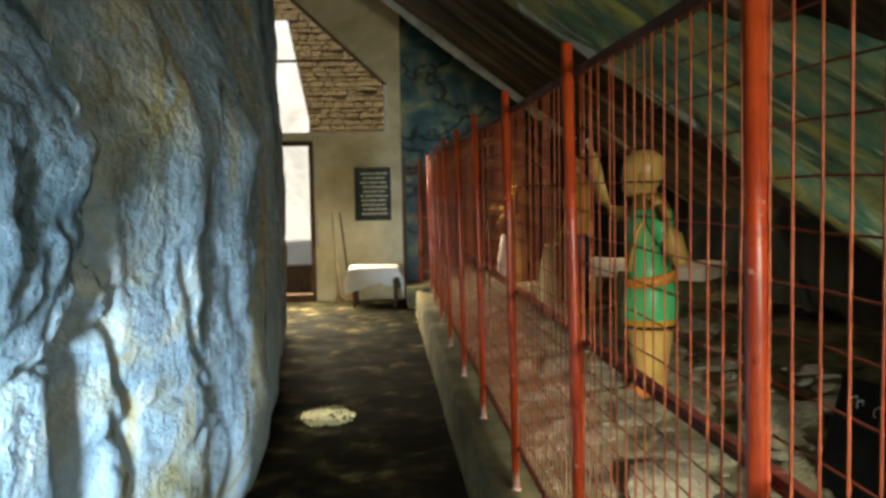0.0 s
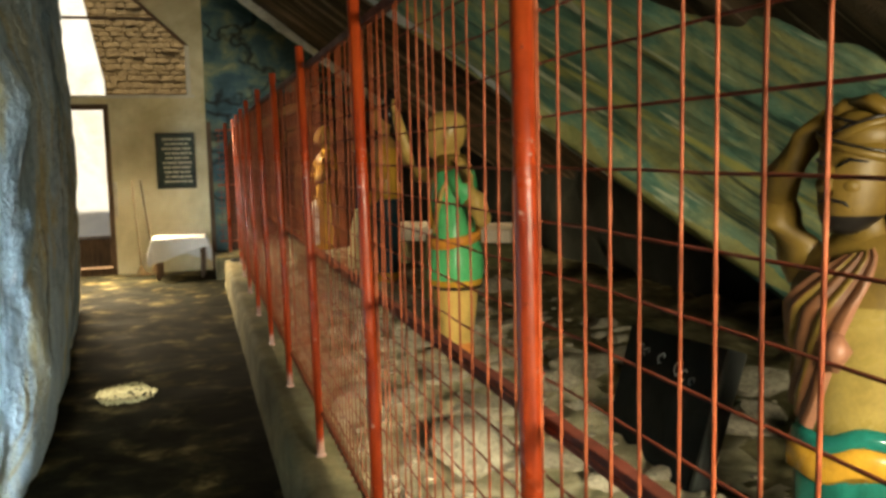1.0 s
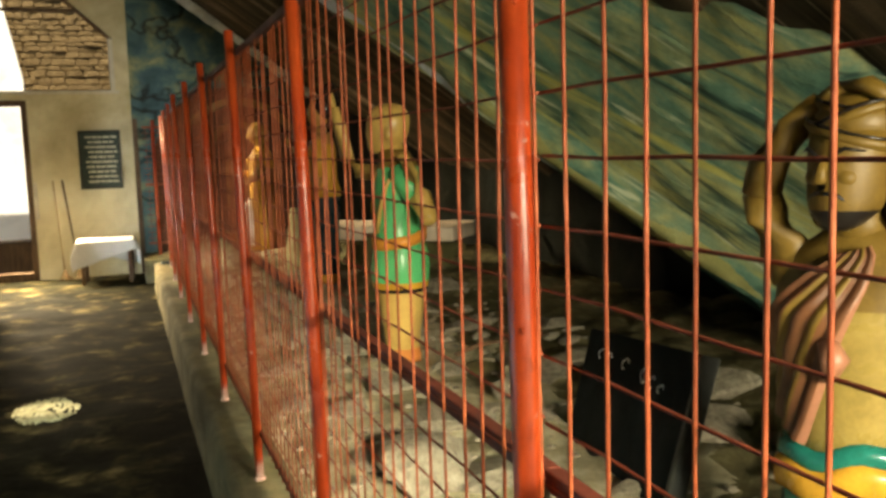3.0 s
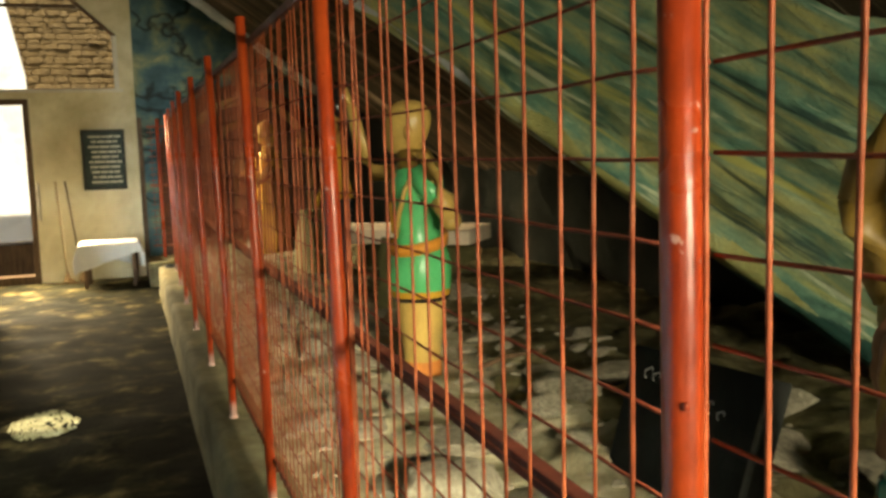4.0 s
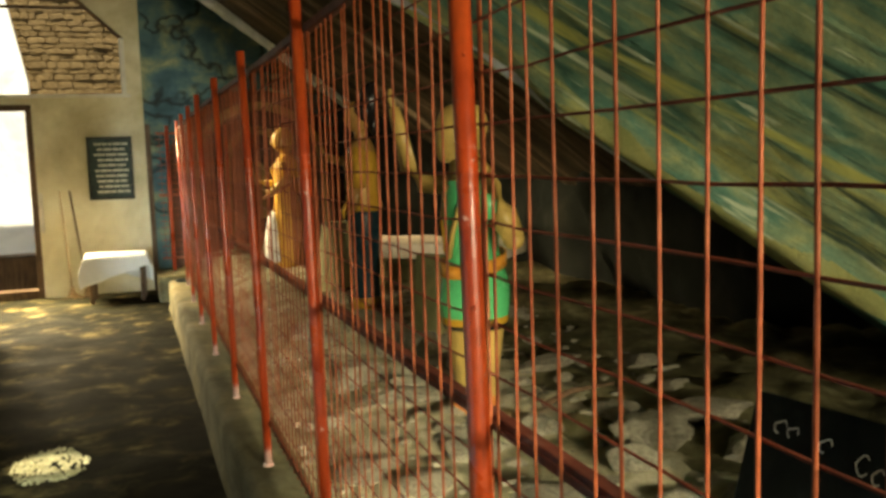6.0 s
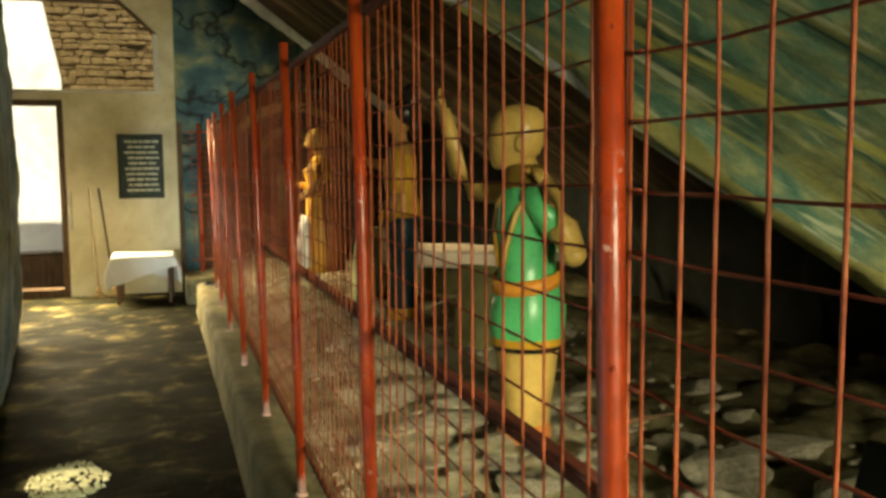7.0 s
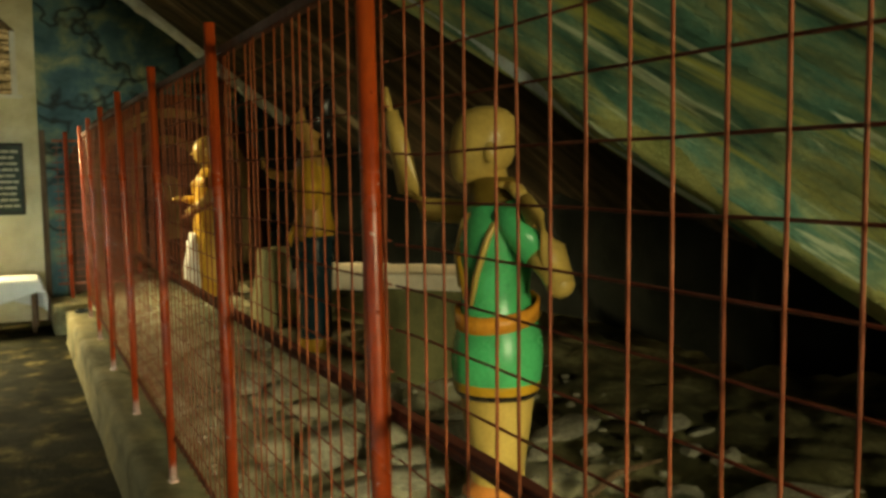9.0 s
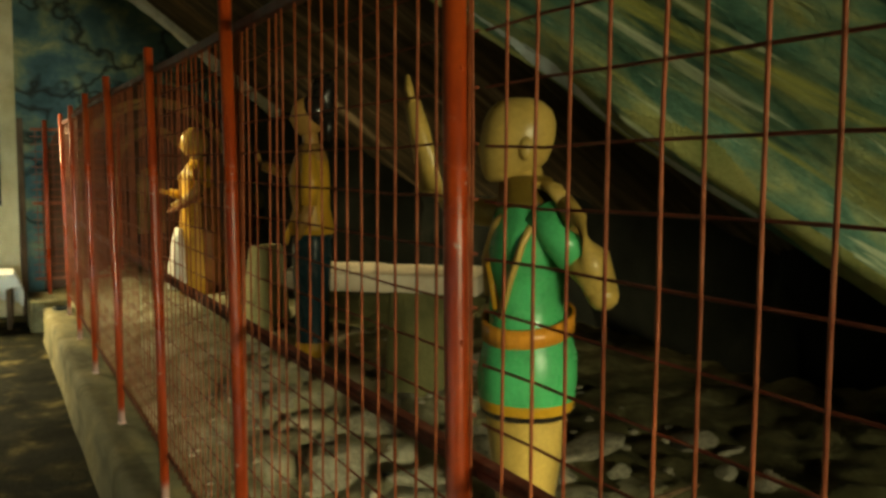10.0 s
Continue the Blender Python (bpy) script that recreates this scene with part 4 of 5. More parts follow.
def boy_statue():
    """Faces +y: green tunic, orange belt, one arm raised ahead, the other hand on its shoulder."""
    bm = bmesh.new()
    S, G, O, K, R, Y, C = 0, 1, 2, 3, 4, 5, 6
    loft(bm, [(-0.03, 0, 0.01, 0.072, 0.085, R), (0.015, 0, 0.01, 0.075, 0.085, R), (0.05, 0, 0, 0.078, 0.07, S), (0.12, 0, 0, 0.088, 0.075, S), (0.24, 0, 0, 0.102, 0.088, S), (0.36, 0, 0, 0.112, 0.10, S), (0.40, 0, 0, 0.115, 0.105, S)])
    for v in bm.verts:
        v.co.x, v.co.y = v.co.x * 1.28, v.co.y * 1.28
    legs = len(bm.verts)
    loft(bm, [(0.345, 0, 0, 0.120, 0.112, K), (0.357, 0, 0, 0.132, 0.122, K), (0.368, 0, 0, 0.134, 0.124, Y), (0.40, 0, 0, 0.139, 0.128, G), (0.46, 0, 0, 0.145, 0.133, G), (0.53, 0, -0.004, 0.143, 0.130, G), (0.585, 0, -0.004, 0.133, 0.12, G), (0.63, 0, 0, 0.125, 0.11, G),
               (0.70, 0, 0.004, 0.125, 0.108, G), (0.80, 0, 0.002, 0.138, 0.118, G), (0.90, 0, -0.004, 0.148, 0.118, G), (0.97, 0, -0.008, 0.140, 0.105, G), (1.01, 0, -0.006, 0.10, 0.08, G), (1.035, 0, 0, 0.058, 0.055, S)])
    bm.verts.ensure_lookup_table()
    for v in bm.verts[legs:]:
        k = 1.05 + 0.11 * min(max((0.70 - v.co.z) / 0.2, 0), 1)
        v.co.x, v.co.y = v.co.x * k, v.co.y * k
    ring = [(0.145 * math.cos(k), 0.130 * math.sin(k) - 0.002, 0.625 + 0.030 * math.cos(k + 0.6)) for k in [2 * math.pi * i / 24 for i in range(25)]]
    for p, q in zip(ring, ring[1:]):
        lo = [Vector(p) * 1.0 + Vector((0, 0, -0.028)), Vector(q) + Vector((0, 0, -0.028)), Vector(q) + Vector((0, 0, 0.028)), Vector(p) + Vector((0, 0, 0.028))]
        out = [v + Vector((v.x, v.y, 0)).normalized() * 0.012 for v in lo]
        vi, vo = [bm.verts.new(v) for v in lo], [bm.verts.new(v) for v in out]
        for f in ((vo[0], vo[1], vo[2], vo[3]), (vi[3], vi[2], vi[1], vi[0]), (vo[3], vo[2], vi[2], vi[3]), (vi[0], vi[1], vo[1], vo[0])):
            bm.faces.new(f).material_index = O
    tube(bm, [(-0.10, 0.02, 1.0), (-0.06, 0.10, 0.93), (0.02, 0.125, 0.82), (0.10, 0.115, 0.70)], 0.016, 8, S)
    tube(bm, [(0.08, 0.0, 1.02), (0.03, 0.09, 0.94), (-0.04, 0.12, 0.80), (-0.10, 0.10, 0.68)], 0.012, 8, Y)
    tube(bm, [(0, -0.005, 0.98), (0, 0.012, 1.04), (0, 0.035, 1.13)], [0.075, 0.060, 0.058], 16, S)
    loft(bm, [(1.052, 0, 0.085, 0.030, 0.034, S), (1.062, 0, 0.078, 0.052, 0.056, S), (1.085, 0, 0.062, 0.074, 0.082, S), (1.115, 0, 0.048, 0.086, 0.100, S), (1.15, 0, 0.042, 0.094, 0.108, S), (1.19, 0, 0.036, 0.099, 0.112, S), (1.23, 0, 0.032, 0.096, 0.110, S), (1.265, 0, 0.030, 0.082, 0.095, S), (1.29, 0, 0.030, 0.058, 0.068, S), (1.302, 0, 0.030, 0.025, 0.03, S)])
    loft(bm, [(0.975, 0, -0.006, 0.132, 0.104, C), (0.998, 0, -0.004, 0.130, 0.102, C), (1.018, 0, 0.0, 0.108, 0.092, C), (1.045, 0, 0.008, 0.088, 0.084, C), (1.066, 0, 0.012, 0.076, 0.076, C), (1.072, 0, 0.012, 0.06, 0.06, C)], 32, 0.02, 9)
    ball(bm, (0, 0.142, 1.15), (0.014, 0.014, 0.026), S, 2)
    for x in (-0.096, 0.096):
        ball(bm, (x, 0.02, 1.15), (0.012, 0.022, 0.036), S, 2)
    # raised arm
    tube(bm, [(0.125, 0.0, 0.965), (0.16, 0.10, 0.95), (0.175, 0.24, 0.96), (0.178, 0.30, 1.03), (0.180, 0.335, 1.20), (0.182, 0.36, 1.30)], [0.05, 0.045, 0.042, 0.040, 0.034, 0.026], 12, S)
    tube(bm, [(0.182, 0.358, 1.29), (0.184, 0.372, 1.34), (0.186, 0.376, 1.385)], [0.022, 0.032, 0.014], 10, S, 0.5)
    # folded arm, hand at the shoulder
    tube(bm, [(-0.115, -0.02, 0.965), (-0.145, -0.07, 0.90), (-0.175, -0.125, 0.83)], [0.056, 0.056, 0.052], 12, G)
    tube(bm, [(-0.165, -0.11, 0.85), (-0.20, -0.165, 0.79), (-0.215, -0.19, 0.745)], [0.046, 0.046, 0.045], 12, S)
    ball(bm, (-0.215, -0.19, 0.742), (0.047, 0.047, 0.047), S, 2)
    tube(bm, [(-0.215, -0.192, 0.745), (-0.225, -0.165, 0.85), (-0.195, -0.115, 0.945), (-0.165, -0.082, 1.005)], [0.044, 0.042, 0.033, 0.026], 12, S)
    tube(bm, [(-0.168, -0.085, 1.0), (-0.135, -0.06, 1.035), (-0.10, -0.035, 1.045)], [0.028, 0.031, 0.022], 12, S, 0.6)
    for dy in (-0.024, -0.008, 0.008, 0.022):
        tube(bm, [(-0.115, -0.045 + dy, 1.042), (-0.085, -0.025 + dy, 1.05), (-0.06, -0.012 + dy, 1.035)], [0.0095, 0.009, 0.006], 8, S)
    tube(bm, [(-0.06, -0.05, 1.015), (-0.125, -0.005, 0.965), (-0.150, 0.03, 0.88), (-0.135, 0.065, 0.77), (-0.105, 0.088, 0.66)], [0.02, 0.024, 0.026, 0.026, 0.024], 12, S, 0.45)
    return statue("boy_statue", "painted statue of a boy in a green tunic with orange belt", bm, [M_SKIN_PALE, M_GREEN, M_ORANGEBELT, M_BLACK, M_REDBROWN, M_YELLOW, M_LIMB_SHADE], (1.55, 4.80, 0.335), 62)


def turned(bm, first, deg, pivot):
    """Turns what was added to bm since its vertex number first about an upright axis."""
    bm.verts.ensure_lookup_table()
    m = Matrix.Translation(pivot) @ Matrix.Rotation(radians(deg), 4, "Z") @ Matrix.Translation(-Vector(pivot))
    bmesh.ops.transform(bm, matrix=m, verts=bm.verts[first:])


def labourer_statue():
    """Faces +y: bare torso, folded shawl, yellow belt, teal wrap, both arms bent up to the cloth on the head."""
    bm = bmesh.new()
    S, T2, Y, SH, P, K, D, W = 0, 1, 2, 3, 4, 5, 6, 7
    TORSO = [(0.53, 0.136, 0.108), (0.60, 0.128, 0.106), (0.68, 0.130, 0.106), (0.76, 0.146, 0.112), (0.84, 0.160, 0.112), (0.90, 0.160, 0.100), (0.945, 0.138, 0.080), (0.975, 0.088, 0.066), (1.0, 0.058, 0.056)]

    def skirt(u, v):
        a, z = 2 * math.pi * u, 0.12 + 0.36 * v
        deep = 0.5 + 0.5 * math.sin(7 * a + 2.5 * math.sin(z * 4))
        r = 1 + 0.10 * (deep ** 2 - 0.4) * (1 - 0.75 * v) - 0.05 * math.exp(-((a - 1.75) / 0.10) ** 2)
        return Vector((0.146 * r * math.cos(a), 0.122 * r * math.sin(a), z))
    sheet(bm, 72, 14, skirt, lambda u, v: T2)
    # waist roll and belt, both slung lower at one hip
    for z0, rows in ((0.0, [(0.440, 0.150, 0.126, Y), (0.450, 0.160, 0.134, Y), (0.478, 0.163, 0.137, Y), (0.506, 0.160, 0.134, Y), (0.512, 0.150, 0.124, Y)]),
                     (0.0, [(0.505, 0.148, 0.122, T2), (0.520, 0.156, 0.129, T2), (0.545, 0.152, 0.126, T2), (0.553, 0.138, 0.112, T2)])):
        first = len(bm.verts)
        loft(bm, [(z, 0, 0, a, b, m) for z, a, b, m in rows], 36, 0.008, 11)
        bm.verts.ensure_lookup_table()
        for v in bm.verts[first:]:
            v.co.z -= 0.14 * v.co.x + 0.010 * math.sin(v.co.x * 40)
    # chest above the belly takes the ochre with shade painted in
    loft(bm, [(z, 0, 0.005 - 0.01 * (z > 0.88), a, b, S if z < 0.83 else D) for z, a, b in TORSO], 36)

    # shawl: a pleated cloth from one shoulder across the chest to the other hip
    def shawl(u, v):
        th = radians((116 - 52 * v) * (1 - u) + (88 - 104 * v) * u)
        z = (0.972 - 0.425 * v) * (1 - u) + (0.955 - 0.335 * v ** 1.2) * u
        a = lerp_list(z, [(q[0], q[1]) for q in TORSO])
        b = lerp_list(z, [(q[0], q[2]) for q in TORSO])
        off = 0.016 + 0.010 * abs(math.sin(u * 4.5 * math.pi)) + 0.022 * math.exp(-((z - 0.84) / 0.06) ** 2) * math.exp(-((th - 1.2) / 0.5) ** 2) + 0.006 * noise.noise(Vector((u * 4, v * 6, 2)))
        return Vector(((a + off) * math.cos(th), (b + off) * math.sin(th) + 0.004, z))
    sheet(bm, 40, 24, shawl, lambda u, v: P if u < 0.08 else (D if 0.30 < u < 0.42 or 0.62 < u < 0.74 else SH))
    tube(bm, [(0.02, 0.135, 0.78), (0.0, 0.150, 0.745), (0.012, 0.145, 0.70)], [0.020, 0.030, 0.012], 10, P)
    # flaked patch on the wrap
    for dx, dz, r in ((0.0, 0.0, 0.014), (0.016, 0.003, 0.012), (-0.017, 0.002, 0.011), (0.003, -0.014, 0.008)):
        ball(bm, (-0.062 + dx, 0.114 + 0.3 * dx, 0.385 + dz), (r, 0.006, r * 0.6), W, 2)
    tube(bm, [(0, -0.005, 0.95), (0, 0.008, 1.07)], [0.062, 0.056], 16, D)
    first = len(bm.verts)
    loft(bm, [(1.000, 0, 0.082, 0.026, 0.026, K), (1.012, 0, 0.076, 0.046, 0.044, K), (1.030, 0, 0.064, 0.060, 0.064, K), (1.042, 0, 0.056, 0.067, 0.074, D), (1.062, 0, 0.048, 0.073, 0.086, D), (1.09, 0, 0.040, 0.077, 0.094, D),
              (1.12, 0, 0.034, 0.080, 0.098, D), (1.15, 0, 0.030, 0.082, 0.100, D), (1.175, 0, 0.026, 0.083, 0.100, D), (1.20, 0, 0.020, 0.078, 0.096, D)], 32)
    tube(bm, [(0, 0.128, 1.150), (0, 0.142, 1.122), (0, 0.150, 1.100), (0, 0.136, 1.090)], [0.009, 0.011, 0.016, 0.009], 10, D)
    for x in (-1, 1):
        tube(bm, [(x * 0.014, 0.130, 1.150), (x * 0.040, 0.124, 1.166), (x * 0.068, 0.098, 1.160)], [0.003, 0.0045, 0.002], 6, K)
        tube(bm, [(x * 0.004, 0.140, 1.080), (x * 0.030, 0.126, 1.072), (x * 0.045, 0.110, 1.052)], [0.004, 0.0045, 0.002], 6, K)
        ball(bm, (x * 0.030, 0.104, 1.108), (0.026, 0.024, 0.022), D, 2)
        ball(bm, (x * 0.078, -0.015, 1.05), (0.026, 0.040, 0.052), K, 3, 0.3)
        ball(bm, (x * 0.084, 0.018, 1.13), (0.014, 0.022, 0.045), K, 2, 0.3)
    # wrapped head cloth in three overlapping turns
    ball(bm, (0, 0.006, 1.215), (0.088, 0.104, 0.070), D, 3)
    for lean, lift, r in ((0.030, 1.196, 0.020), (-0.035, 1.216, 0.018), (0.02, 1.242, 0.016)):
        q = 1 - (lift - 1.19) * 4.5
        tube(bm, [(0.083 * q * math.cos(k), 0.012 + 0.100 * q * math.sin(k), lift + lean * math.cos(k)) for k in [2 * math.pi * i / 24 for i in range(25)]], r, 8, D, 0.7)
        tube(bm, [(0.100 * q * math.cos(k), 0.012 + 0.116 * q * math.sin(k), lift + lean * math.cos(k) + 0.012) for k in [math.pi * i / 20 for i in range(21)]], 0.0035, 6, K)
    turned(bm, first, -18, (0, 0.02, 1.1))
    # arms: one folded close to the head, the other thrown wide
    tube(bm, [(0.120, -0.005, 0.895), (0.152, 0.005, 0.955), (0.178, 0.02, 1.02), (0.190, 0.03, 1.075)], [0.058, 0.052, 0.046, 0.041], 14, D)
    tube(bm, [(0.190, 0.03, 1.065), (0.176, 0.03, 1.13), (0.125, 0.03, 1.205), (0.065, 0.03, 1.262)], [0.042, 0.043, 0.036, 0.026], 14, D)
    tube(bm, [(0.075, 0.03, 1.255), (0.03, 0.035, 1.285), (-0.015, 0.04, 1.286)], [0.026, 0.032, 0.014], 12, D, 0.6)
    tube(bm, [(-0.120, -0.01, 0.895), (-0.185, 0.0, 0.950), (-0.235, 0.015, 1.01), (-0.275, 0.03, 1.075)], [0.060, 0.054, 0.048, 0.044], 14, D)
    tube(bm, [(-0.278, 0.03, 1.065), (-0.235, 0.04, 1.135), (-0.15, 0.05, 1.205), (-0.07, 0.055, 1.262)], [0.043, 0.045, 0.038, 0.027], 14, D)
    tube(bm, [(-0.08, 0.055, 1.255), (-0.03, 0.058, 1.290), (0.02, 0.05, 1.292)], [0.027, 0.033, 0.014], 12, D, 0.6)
    return statue("labourer_statue", "painted statue with arms over its head, teal wrap and yellow belt", bm, [M_BELLY, M_TEAL, M_YELLOW, M_SHAWL, M_PINK, M_BLACK, M_LIMB_SHADE, M_WHITE], (1.753, 1.976, 0.142), 122, 1.062)


def woman_statue():
    """Faces +y: ochre blouse, dark blue wrap, high black hair knot, one hand held out."""
    bm = bmesh.new()
    S, B, O, K = 0, 1, 2, 3
    loft(bm, [(-0.02, 0, 0, 0.105, 0.095, O), (0.03, 0, 0, 0.105, 0.095, O), (0.06, 0, 0, 0.10, 0.092, B), (0.25, 0, 0, 0.102, 0.095, B), (0.45, 0, 0, 0.112, 0.105, B), (0.60, 0, -0.004, 0.122, 0.112, B), (0.74, 0, 0, 0.112, 0.10, B)], 36, 0.02, 7)
    loft(bm, [(0.66, 0, 0, 0.138, 0.128, O), (0.70, 0, 0, 0.138, 0.125, O), (0.80, 0, 0, 0.118, 0.10, O), (0.88, 0, 0.008, 0.120, 0.108, O), (0.98, 0, 0.012, 0.130, 0.112, O), (1.06, 0, 0.002, 0.138, 0.095, S), (1.115, 0, 0, 0.125, 0.075, S), (1.15, 0, 0, 0.06, 0.055, S)], 32)
    tube(bm, [(0, 0, 1.12), (0, 0.008, 1.23)], [0.046, 0.042], 12, S)
    ball(bm, (0, 0.02, 1.295), (0.075, 0.09, 0.11), S, 3)
    ball(bm, (0, 0.104, 1.285), (0.012, 0.018, 0.022), S, 1)
    ball(bm, (0, -0.025, 1.33), (0.083, 0.088, 0.095), K, 3)
    ball(bm, (0, -0.07, 1.40), (0.070, 0.075, 0.13), K, 3, 0.15)
    ball(bm, (0, -0.095, 1.24), (0.05, 0.04, 0.08), K, 2)
    tube(bm, [(-0.05, 0.09, 0.74), (-0.06, 0.125, 0.66), (-0.04, 0.13, 0.60)], [0.03, 0.05, 0.01], 8, O, 0.4)
    tube(bm, [(0.125, 0, 1.08), (0.165, 0.10, 1.01), (0.165, 0.20, 1.00), (0.16, 0.30, 1.03)], [0.044, 0.038, 0.034, 0.026], 12, S)
    tube(bm, [(0.16, 0.29, 1.02), (0.16, 0.325, 1.06), (0.16, 0.33, 1.12)], [0.026, 0.030, 0.012], 10, S, 0.6)
    tube(bm, [(-0.13, 0, 1.08), (-0.165, -0.02, 0.96), (-0.17, -0.01, 0.82)], [0.046, 0.050, 0.046], 12, O)
    tube(bm, [(-0.17, -0.01, 0.83), (-0.165, 0.02, 0.72), (-0.155, 0.05, 0.64)], [0.036, 0.030, 0.012], 12, S)
    return statue("woman_statue", "painted statue in ochre blouse and dark blue wrap, black hair knot", bm, [M_SKIN_DARK, M_BLUE, M_OCHRE, M_BLACK], (1.70, 7.22, 0.40), 62)


def monk_statue():
    """Faces +y: long ochre robe, white pleats at the front, one hand held out low."""
    bm = bmesh.new()
    S, O, W, D = 0, 1, 2, 3
    loft(bm, [(-0.02, 0, 0, 0.15, 0.15, O), (0.12, 0, 0, 0.155, 0.15, O), (0.35, 0, 0, 0.150, 0.145, O), (0.60, 0, 0, 0.140, 0.130, O), (0.76, 0, 0, 0.140, 0.120, O), (0.88, 0, 0, 0.158, 0.115, O), (0.95, 0, 0, 0.150, 0.095, O), (0.985, 0, 0, 0.10, 0.07, O), (1.01, 0, 0, 0.055, 0.055, S)], 48, 0.028, 13)
    loft(bm, [(0.03, -0.02, 0.14, 0.14, 0.10, W), (0.20, -0.02, 0.135, 0.125, 0.09, W), (0.40, -0.02, 0.12, 0.10, 0.075, W), (0.49, -0.02, 0.11, 0.08, 0.06, W)], 40, 0.06, 12)
    loft(bm, [(0.0, 0.01, -0.10, 0.165, 0.10, D), (0.3, 0.01, -0.09, 0.16, 0.10, D), (0.6, 0.01, -0.07, 0.15, 0.09, D), (0.80, 0.01, -0.05, 0.14, 0.09, D)], 32, 0.02, 9)
    tube(bm, [(0, 0, 0.98), (0, 0.01, 1.08)], [0.05, 0.046], 12, S)
    ball(bm, (0, 0.02, 1.14), (0.088, 0.105, 0.12), S, 3)
    ball(bm, (0, 0.125, 1.12), (0.013, 0.02, 0.024), S, 1)
    for x in (-0.088, 0.088):
        ball(bm, (x, 0.0, 1.13), (0.012, 0.022, 0.04), S, 1)
    tube(bm, [(0.14, 0, 0.92), (0.175, 0.06, 0.80), (0.165, 0.16, 0.74), (0.15, 0.24, 0.76)], [0.05, 0.045, 0.038, 0.028], 12, O)
    tube(bm, [(0.15, 0.23, 0.755), (0.145, 0.29, 0.765), (0.14, 0.33, 0.76)], [0.028, 0.032, 0.012], 10, S, 0.6)
    tube(bm, [(-0.14, 0, 0.92), (-0.19, -0.04, 0.80), (-0.18, 0.04, 0.72), (-0.13, 0.16, 0.66)], [0.05, 0.048, 0.040, 0.028], 12, S)
    tube(bm, [(-0.2, -0.06, 0.74), (-0.16, 0.08, 0.67), (-0.12, 0.20, 0.62)], [0.035, 0.05, 0.03], 10, D, 0.4)
    tube(bm, [(-0.13, 0.02, 0.96), (-0.02, 0.12, 0.88), (0.1, 0.11, 0.74), (0.13, 0.06, 0.6)], [0.02, 0.03, 0.03, 0.02], 8, O)
    return statue("monk_statue", "painted statue in a long ochre robe with white pleats", bm, [M_SKIN, M_OCHRE, M_WHITE, M_ROBE_DARK], (1.57, 9.5, 0.46), 70)


boy_statue()
labourer_statue()
woman_statue()
monk_statue()

# spilled lime on the walkway, lit through the roof gap
bm = bmesh.new()
for i in range(420):
    a, q = rng.uniform(0, 6.283), math.sqrt(rng.random())
    k = 1 + 0.22 * noise.noise(Vector((math.cos(a) * 1.6, math.sin(a) * 1.6, 4)))
    x, y, r = -0.27 + 0.17 * q * k * math.cos(a), 5.79 + 0.27 * q * k * math.sin(a), rng.uniform(0.006, 0.022)
    top = bm.verts.new((x, y, 0.012 + 0.006 * rng.random()))
    rim = [bm.verts.new((x + r * rng.uniform(0.6, 1.2) * math.cos(t), y + r * rng.uniform(0.6, 1.2) * math.sin(t), -0.004)) for t in [6.283 * j / 7 for j in range(7)]]
    for j in range(7):
        bm.faces.new((top, rim[j], rim[(j + 1) % 7]))
tagged(part("lime_spill", bm, M_LIME), "pale flaky lime spilled in a patch on the floor", "powder", kind="stuff")

# ---- display things on the ground ----
board = thing("blackboard", "dark slate board with chalk scribbles leaning among stones", "board")
tl, tr, bl, br = Vector((1.84, 3.33, 0.72)), Vector((1.79, 2.57, 0.78)), Vector((1.72, 3.33, 0.28)), Vector((1.64, 2.57, 0.29))
nrm = (tr - tl).cross(bl - tl).normalized()
nrm = nrm if nrm.x < 0 else -nrm


def slab_of(bm, corners, n, t):
    f = [bm.verts.new(c) for c in corners]
    b = [bm.verts.new(c - n * t) for c in corners]
    bm.faces.new(f)
    bm.faces.new(b[::-1])
    for i in range(4):
        j = (i + 1) % 4
        bm.faces.new((f[j], f[i], b[i], b[j]))
    bmesh.ops.bevel(bm, geom=list(bm.edges), offset=0.004, segments=2, affect="EDGES")
    bmesh.ops.recalc_face_normals(bm, faces=bm.faces)


bm = bmesh.new()
slab_of(bm, [tl, tr, br, bl], nrm, 0.05)
part("slate", bm, M_SLATE, board)


def on_board(u, v, k=0.004):
    return tl.lerp(tr, u).lerp(bl.lerp(br, u), v) + nrm * k


for u0, v0, sz in ((0.18, 0.17, 0.032), (0.25, 0.18, 0.028), (0.42, 0.19, 0.03), (0.60, 0.22, 0.032), (0.67, 0.25, 0.026), (0.75, 0.27, 0.022)):
    bm = bmesh.new()
    a0 = rng.uniform(0, 2)
    tube(bm, [on_board(u0 + sz * math.cos(a0 + a), v0 + 1.7 * sz * math.sin(a0 + a) * (0.7 + 0.3 * math.sin(2 * a)), 0.002) for a in [i * 0.4 for i in range(12)]], 0.0024, 6)
    part("chalk_stroke", bm, M_CHALK, board)
bm = bmesh.new()
slab_of(bm, [tr + (tl - tr) * 0.035 + nrm * 0.004, tr + nrm * 0.004, br + nrm * 0.004, br + (bl - br) * 0.035 + nrm * 0.004], nrm, 0.06)
part("edge_strip", bm, M_SIGNFRAME, board)

stele = thing("stone_stele", "yellowish tapered stone slab standing on the earth", "stone slab", at=(1.66, 8.0, 0.40), rz=20)
bm = bmesh.new()
vs = box(bm, (-0.17, -0.05, -0.03), (0.17, 0.05, 0.53), 0.012)
for v in bm.verts:
    k = v.co.z / 0.53
    v.co.x = v.co.x * (1 - 0.45 * k) + 0.035 * k
    v.co.y += 0.04 * k
part("slab", bm, M_STELE, stele)

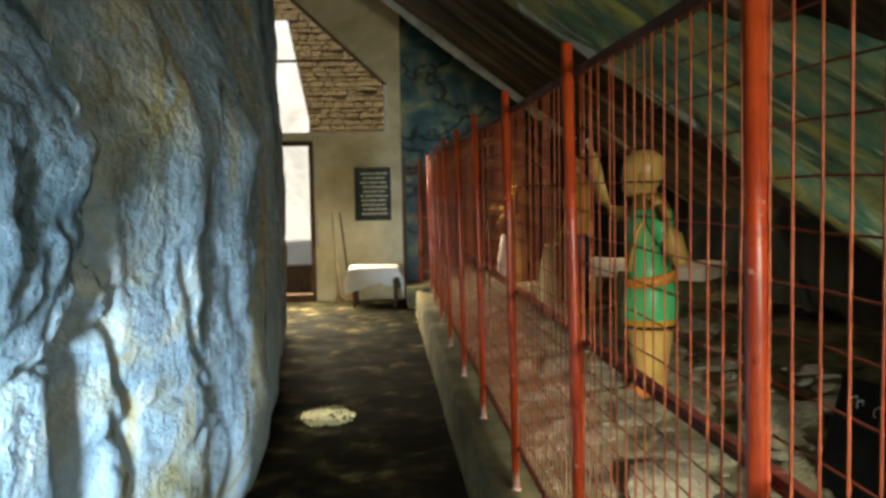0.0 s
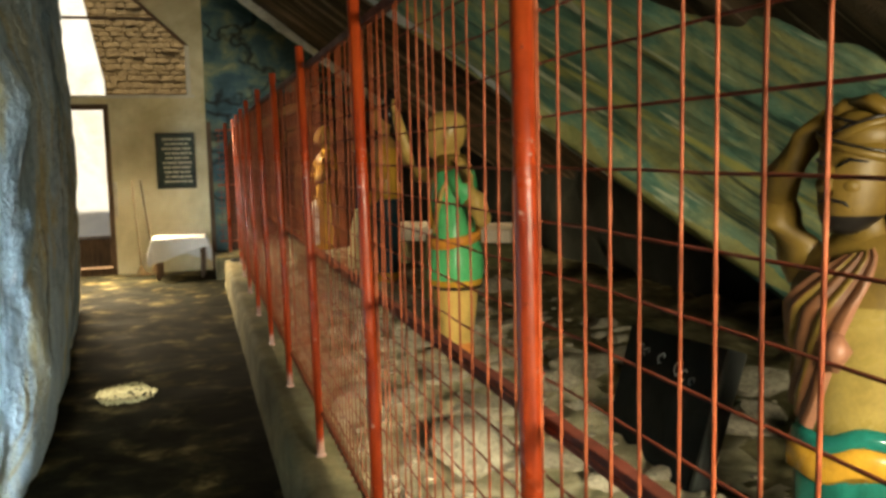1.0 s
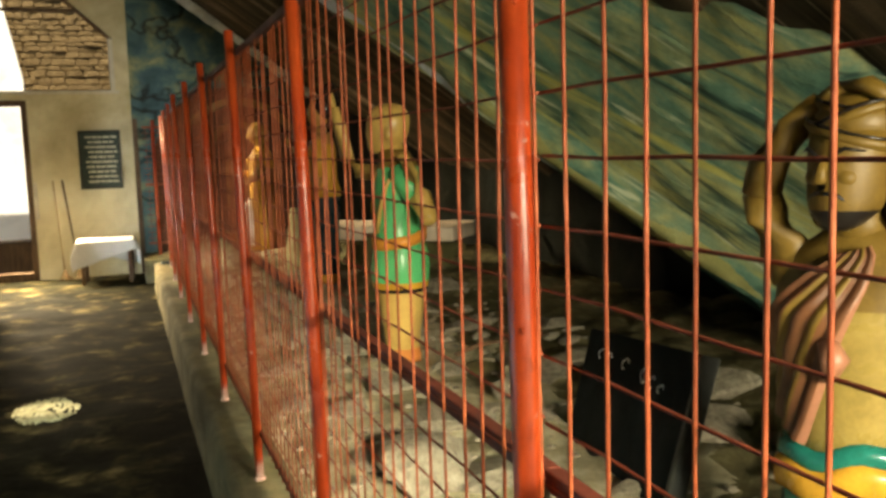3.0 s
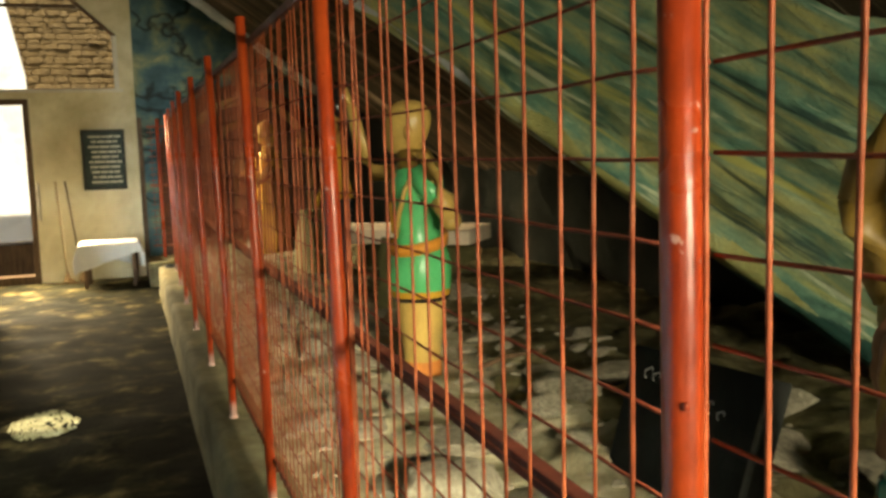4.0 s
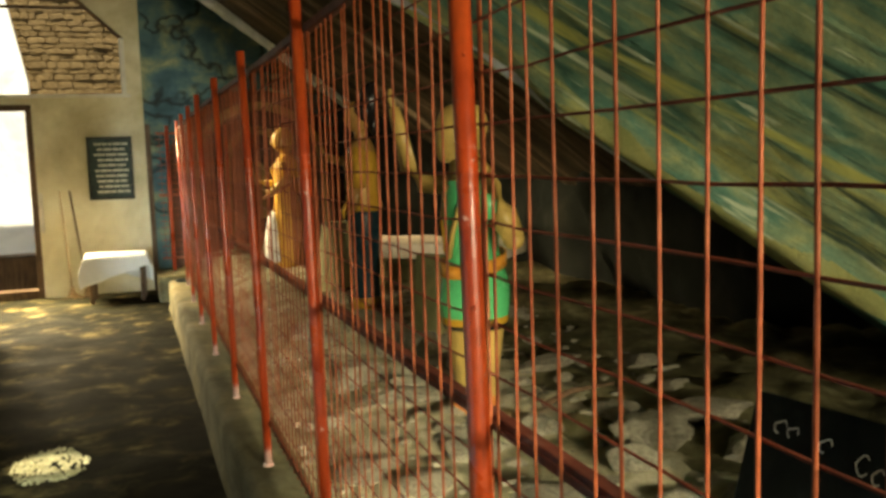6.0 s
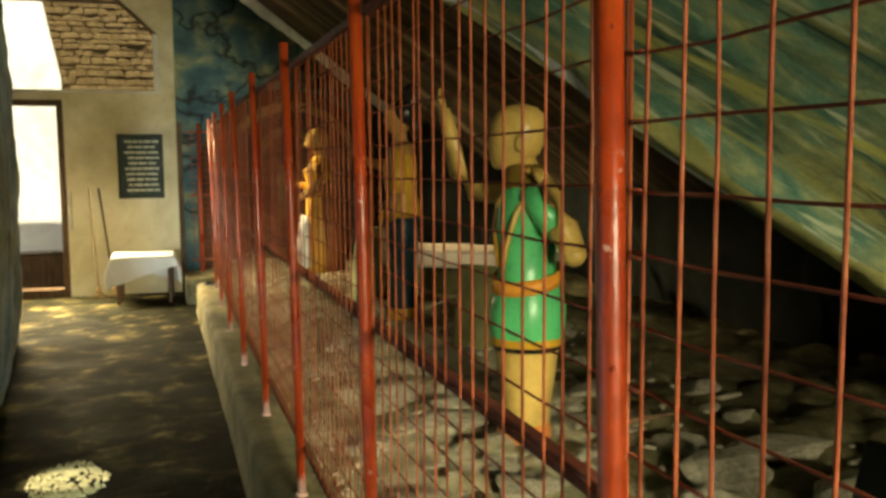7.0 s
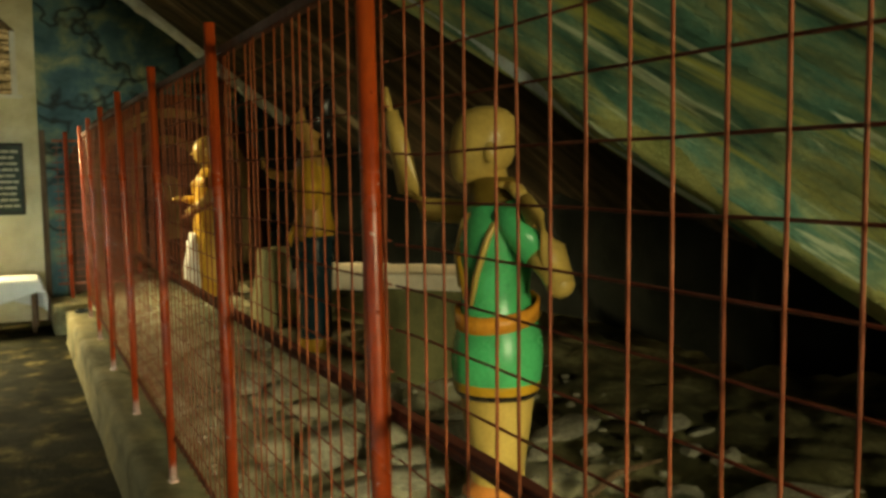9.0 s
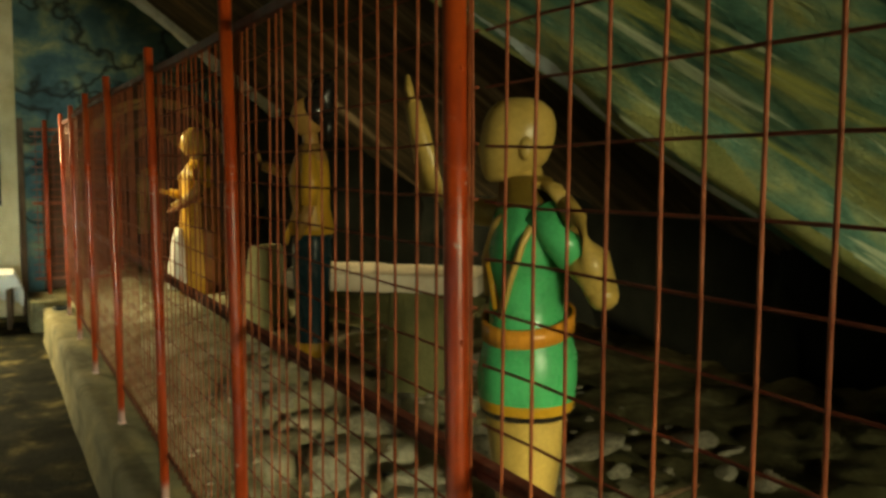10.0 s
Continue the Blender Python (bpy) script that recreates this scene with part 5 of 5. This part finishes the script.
slab = thing("stone_bench", "pale stone slab on a mossy plinth under the overhang", "bench", at=(2.43, 7.80, 0.0), rz=-41)
bm = bmesh.new()
sheet(bm, 30, 8, lambda u, v: Vector((-0.64 + 1.28 * u, -0.28 + 0.56 * v, 0.77 + 0.012 * fbm(Vector((u * 5, v * 2, 0)), 4))))
box(bm, (-0.64, -0.28, 0.645), (0.64, 0.28, 0.765), 0.02)
part("slab_top", bm, M_SLABTOP, slab)
bm = bmesh.new()
ball(bm, (0, 0.06, 0.44), (0.56, 0.23, 0.23), 0, 4, 0.3)
part("plinth", bm, M_MOSSY, slab)

lean = thing("grey_slab", "dark grey stone slab leaning behind the boy statue", "stone slab", at=(1.93, 6.25, 0.36), rz=-20)
bm = bmesh.new()
box(bm, (-0.2, -0.03, -0.02), (0.2, 0.03, 0.47), 0.01, pose(0, 0, 0, -14, 4, 0))
part("slab", bm, M_MOSSY, lean)


def rock_mesh(seed, flat):
    bm = bmesh.new()
    bmesh.ops.create_icosphere(bm, subdivisions=3, radius=1.0)
    for v in bm.verts:
        d = v.co.normalized()
        k = 1 + 0.35 * noise.noise(d * 1.4 + Vector((seed * 7, 0, 0))) + 0.12 * noise.noise(d * 4 + Vector((0, seed * 5, 0)))
        v.co = d * k
        for ax in (Vector((0.6, 0.3, 0.74)), Vector((-0.7, 0.4, 0.58)), Vector((0.1, -0.8, 0.6))):
            e = v.co.dot(ax.normalized()) - 0.78
            if e > 0:
                v.co -= ax.normalized() * e
        v.co.z *= flat
    return finish("rock", bm, M_STONE, False)


rocks = [rock_mesh(i, f) for i, f in enumerate((0.5, 0.35, 0.62, 0.28, 0.45))]
rr = random.Random(11)
PLACES = [(1.95, 4.05, 0.13), (2.25, 3.75, 0.17), (2.05, 4.5, 0.10), (2.35, 4.3, 0.15), (2.6, 3.6, 0.16), (1.75, 3.85, 0.10), (1.35, 3.7, 0.15), (1.15, 3.2, 0.16), (1.02, 2.7, 0.12), (1.3, 4.25, 0.10), (1.05, 4.0, 0.09),
          (0.95, 5.0, 0.10), (1.2, 5.5, 0.13), (1.75, 5.35, 0.12), (1.5, 5.9, 0.12), (2.1, 5.2, 0.14), (1.8, 1.9, 0.11), (1.95, 1.5, 0.13), (2.0, 2.0, 0.10), (1.9, 3.4, 0.12), (2.2, 3.1, 0.15), (2.4, 2.6, 0.15), (1.15, 6.6, 0.12), (1.95, 6.6, 0.11), (1.4, 7.4, 0.10), (2.4, 6.5, 0.14)]
for x, y, r in PLACES:
    o = new("rock", rocks[rr.randrange(5)])
    o.matrix_world = pose(x, y, earth_z(x, y) + r * 0.12, rr.uniform(-12, 12), rr.uniform(-12, 12), rr.uniform(0, 360)) @ Matrix.Diagonal((r * rr.uniform(0.9, 1.5), r * rr.uniform(0.8, 1.2), r * rr.uniform(0.7, 1.1), 1))
    tagged(o, "rough dusty grey-brown stone lying on the earth", "stone", "loose stones")

for i in range(70):
    x, y, r = rr.uniform(0.95, 2.7), rr.uniform(1.3, 7.2), rr.uniform(0.035, 0.085)
    o = new("rock", rocks[rr.randrange(5)])
    o.matrix_world = pose(x, y, earth_z(x, y) + r * 0.1, rr.uniform(-15, 15), rr.uniform(-15, 15), rr.uniform(0, 360)) @ Matrix.Diagonal((r * rr.uniform(0.9, 1.6), r * rr.uniform(0.8, 1.2), r, 1))
    tagged(o, "small rough grey-brown stone lying on the earth", "stone", "loose stones")

# flat paving stones half sunk in the earth near the fence
for x, y, a, b, r in ((1.12, 3.45, 0.22, 0.15, 12), (1.35, 3.0, 0.2, 0.16, -18), (0.98, 4.35, 0.2, 0.13, 30), (1.3, 5.1, 0.24, 0.14, 5), (1.02, 2.2, 0.18, 0.14, -8), (1.7, 5.65, 0.3, 0.12, 22)):
    o = new("flat_stone", rocks[3])
    o.matrix_world = pose(x, y, earth_z(x, y) - 0.005, 0, 0, r) @ Matrix.Diagonal((a, b, 0.13, 1))
    tagged(o, "flat pale greenish stone half sunk in the earth", "stone", "flat stones")

bm = bmesh.new()
for i in range(900):
    x, y = 0.76 + 1.9 * rr.random() ** 1.3, rr.uniform(1.0, 9.8)
    r = rr.uniform(0.006, 0.022)
    vs = bmesh.ops.create_icosphere(bm, subdivisions=1, radius=r)["verts"]
    z = earth_z(x, y)
    for v in vs:
        v.co = Vector((v.co.x * 1.3 + x, v.co.y + y, v.co.z * 0.6 + z + r * 0.2)) + 0.25 * r * noise.noise_vector(v.co * 90 + Vector((i, 0, 0)))
tagged(part("gravel", bm, M_STONE), "scattered small stones and crumbs of earth", "gravel", kind="stuff")

boy_stick = thing("dark_stick", "short dark stick lying beside the boy statue", "stick", at=(1.75, 4.55, 0.36))
bm = bmesh.new()
tube(bm, [(0, 0, 0.01), (0.18, 0.1, 0.025), (0.42, 0.15, 0.02)], [0.014, 0.012, 0.006], 7)
part("stick", bm, M_TIMBER, boy_stick)
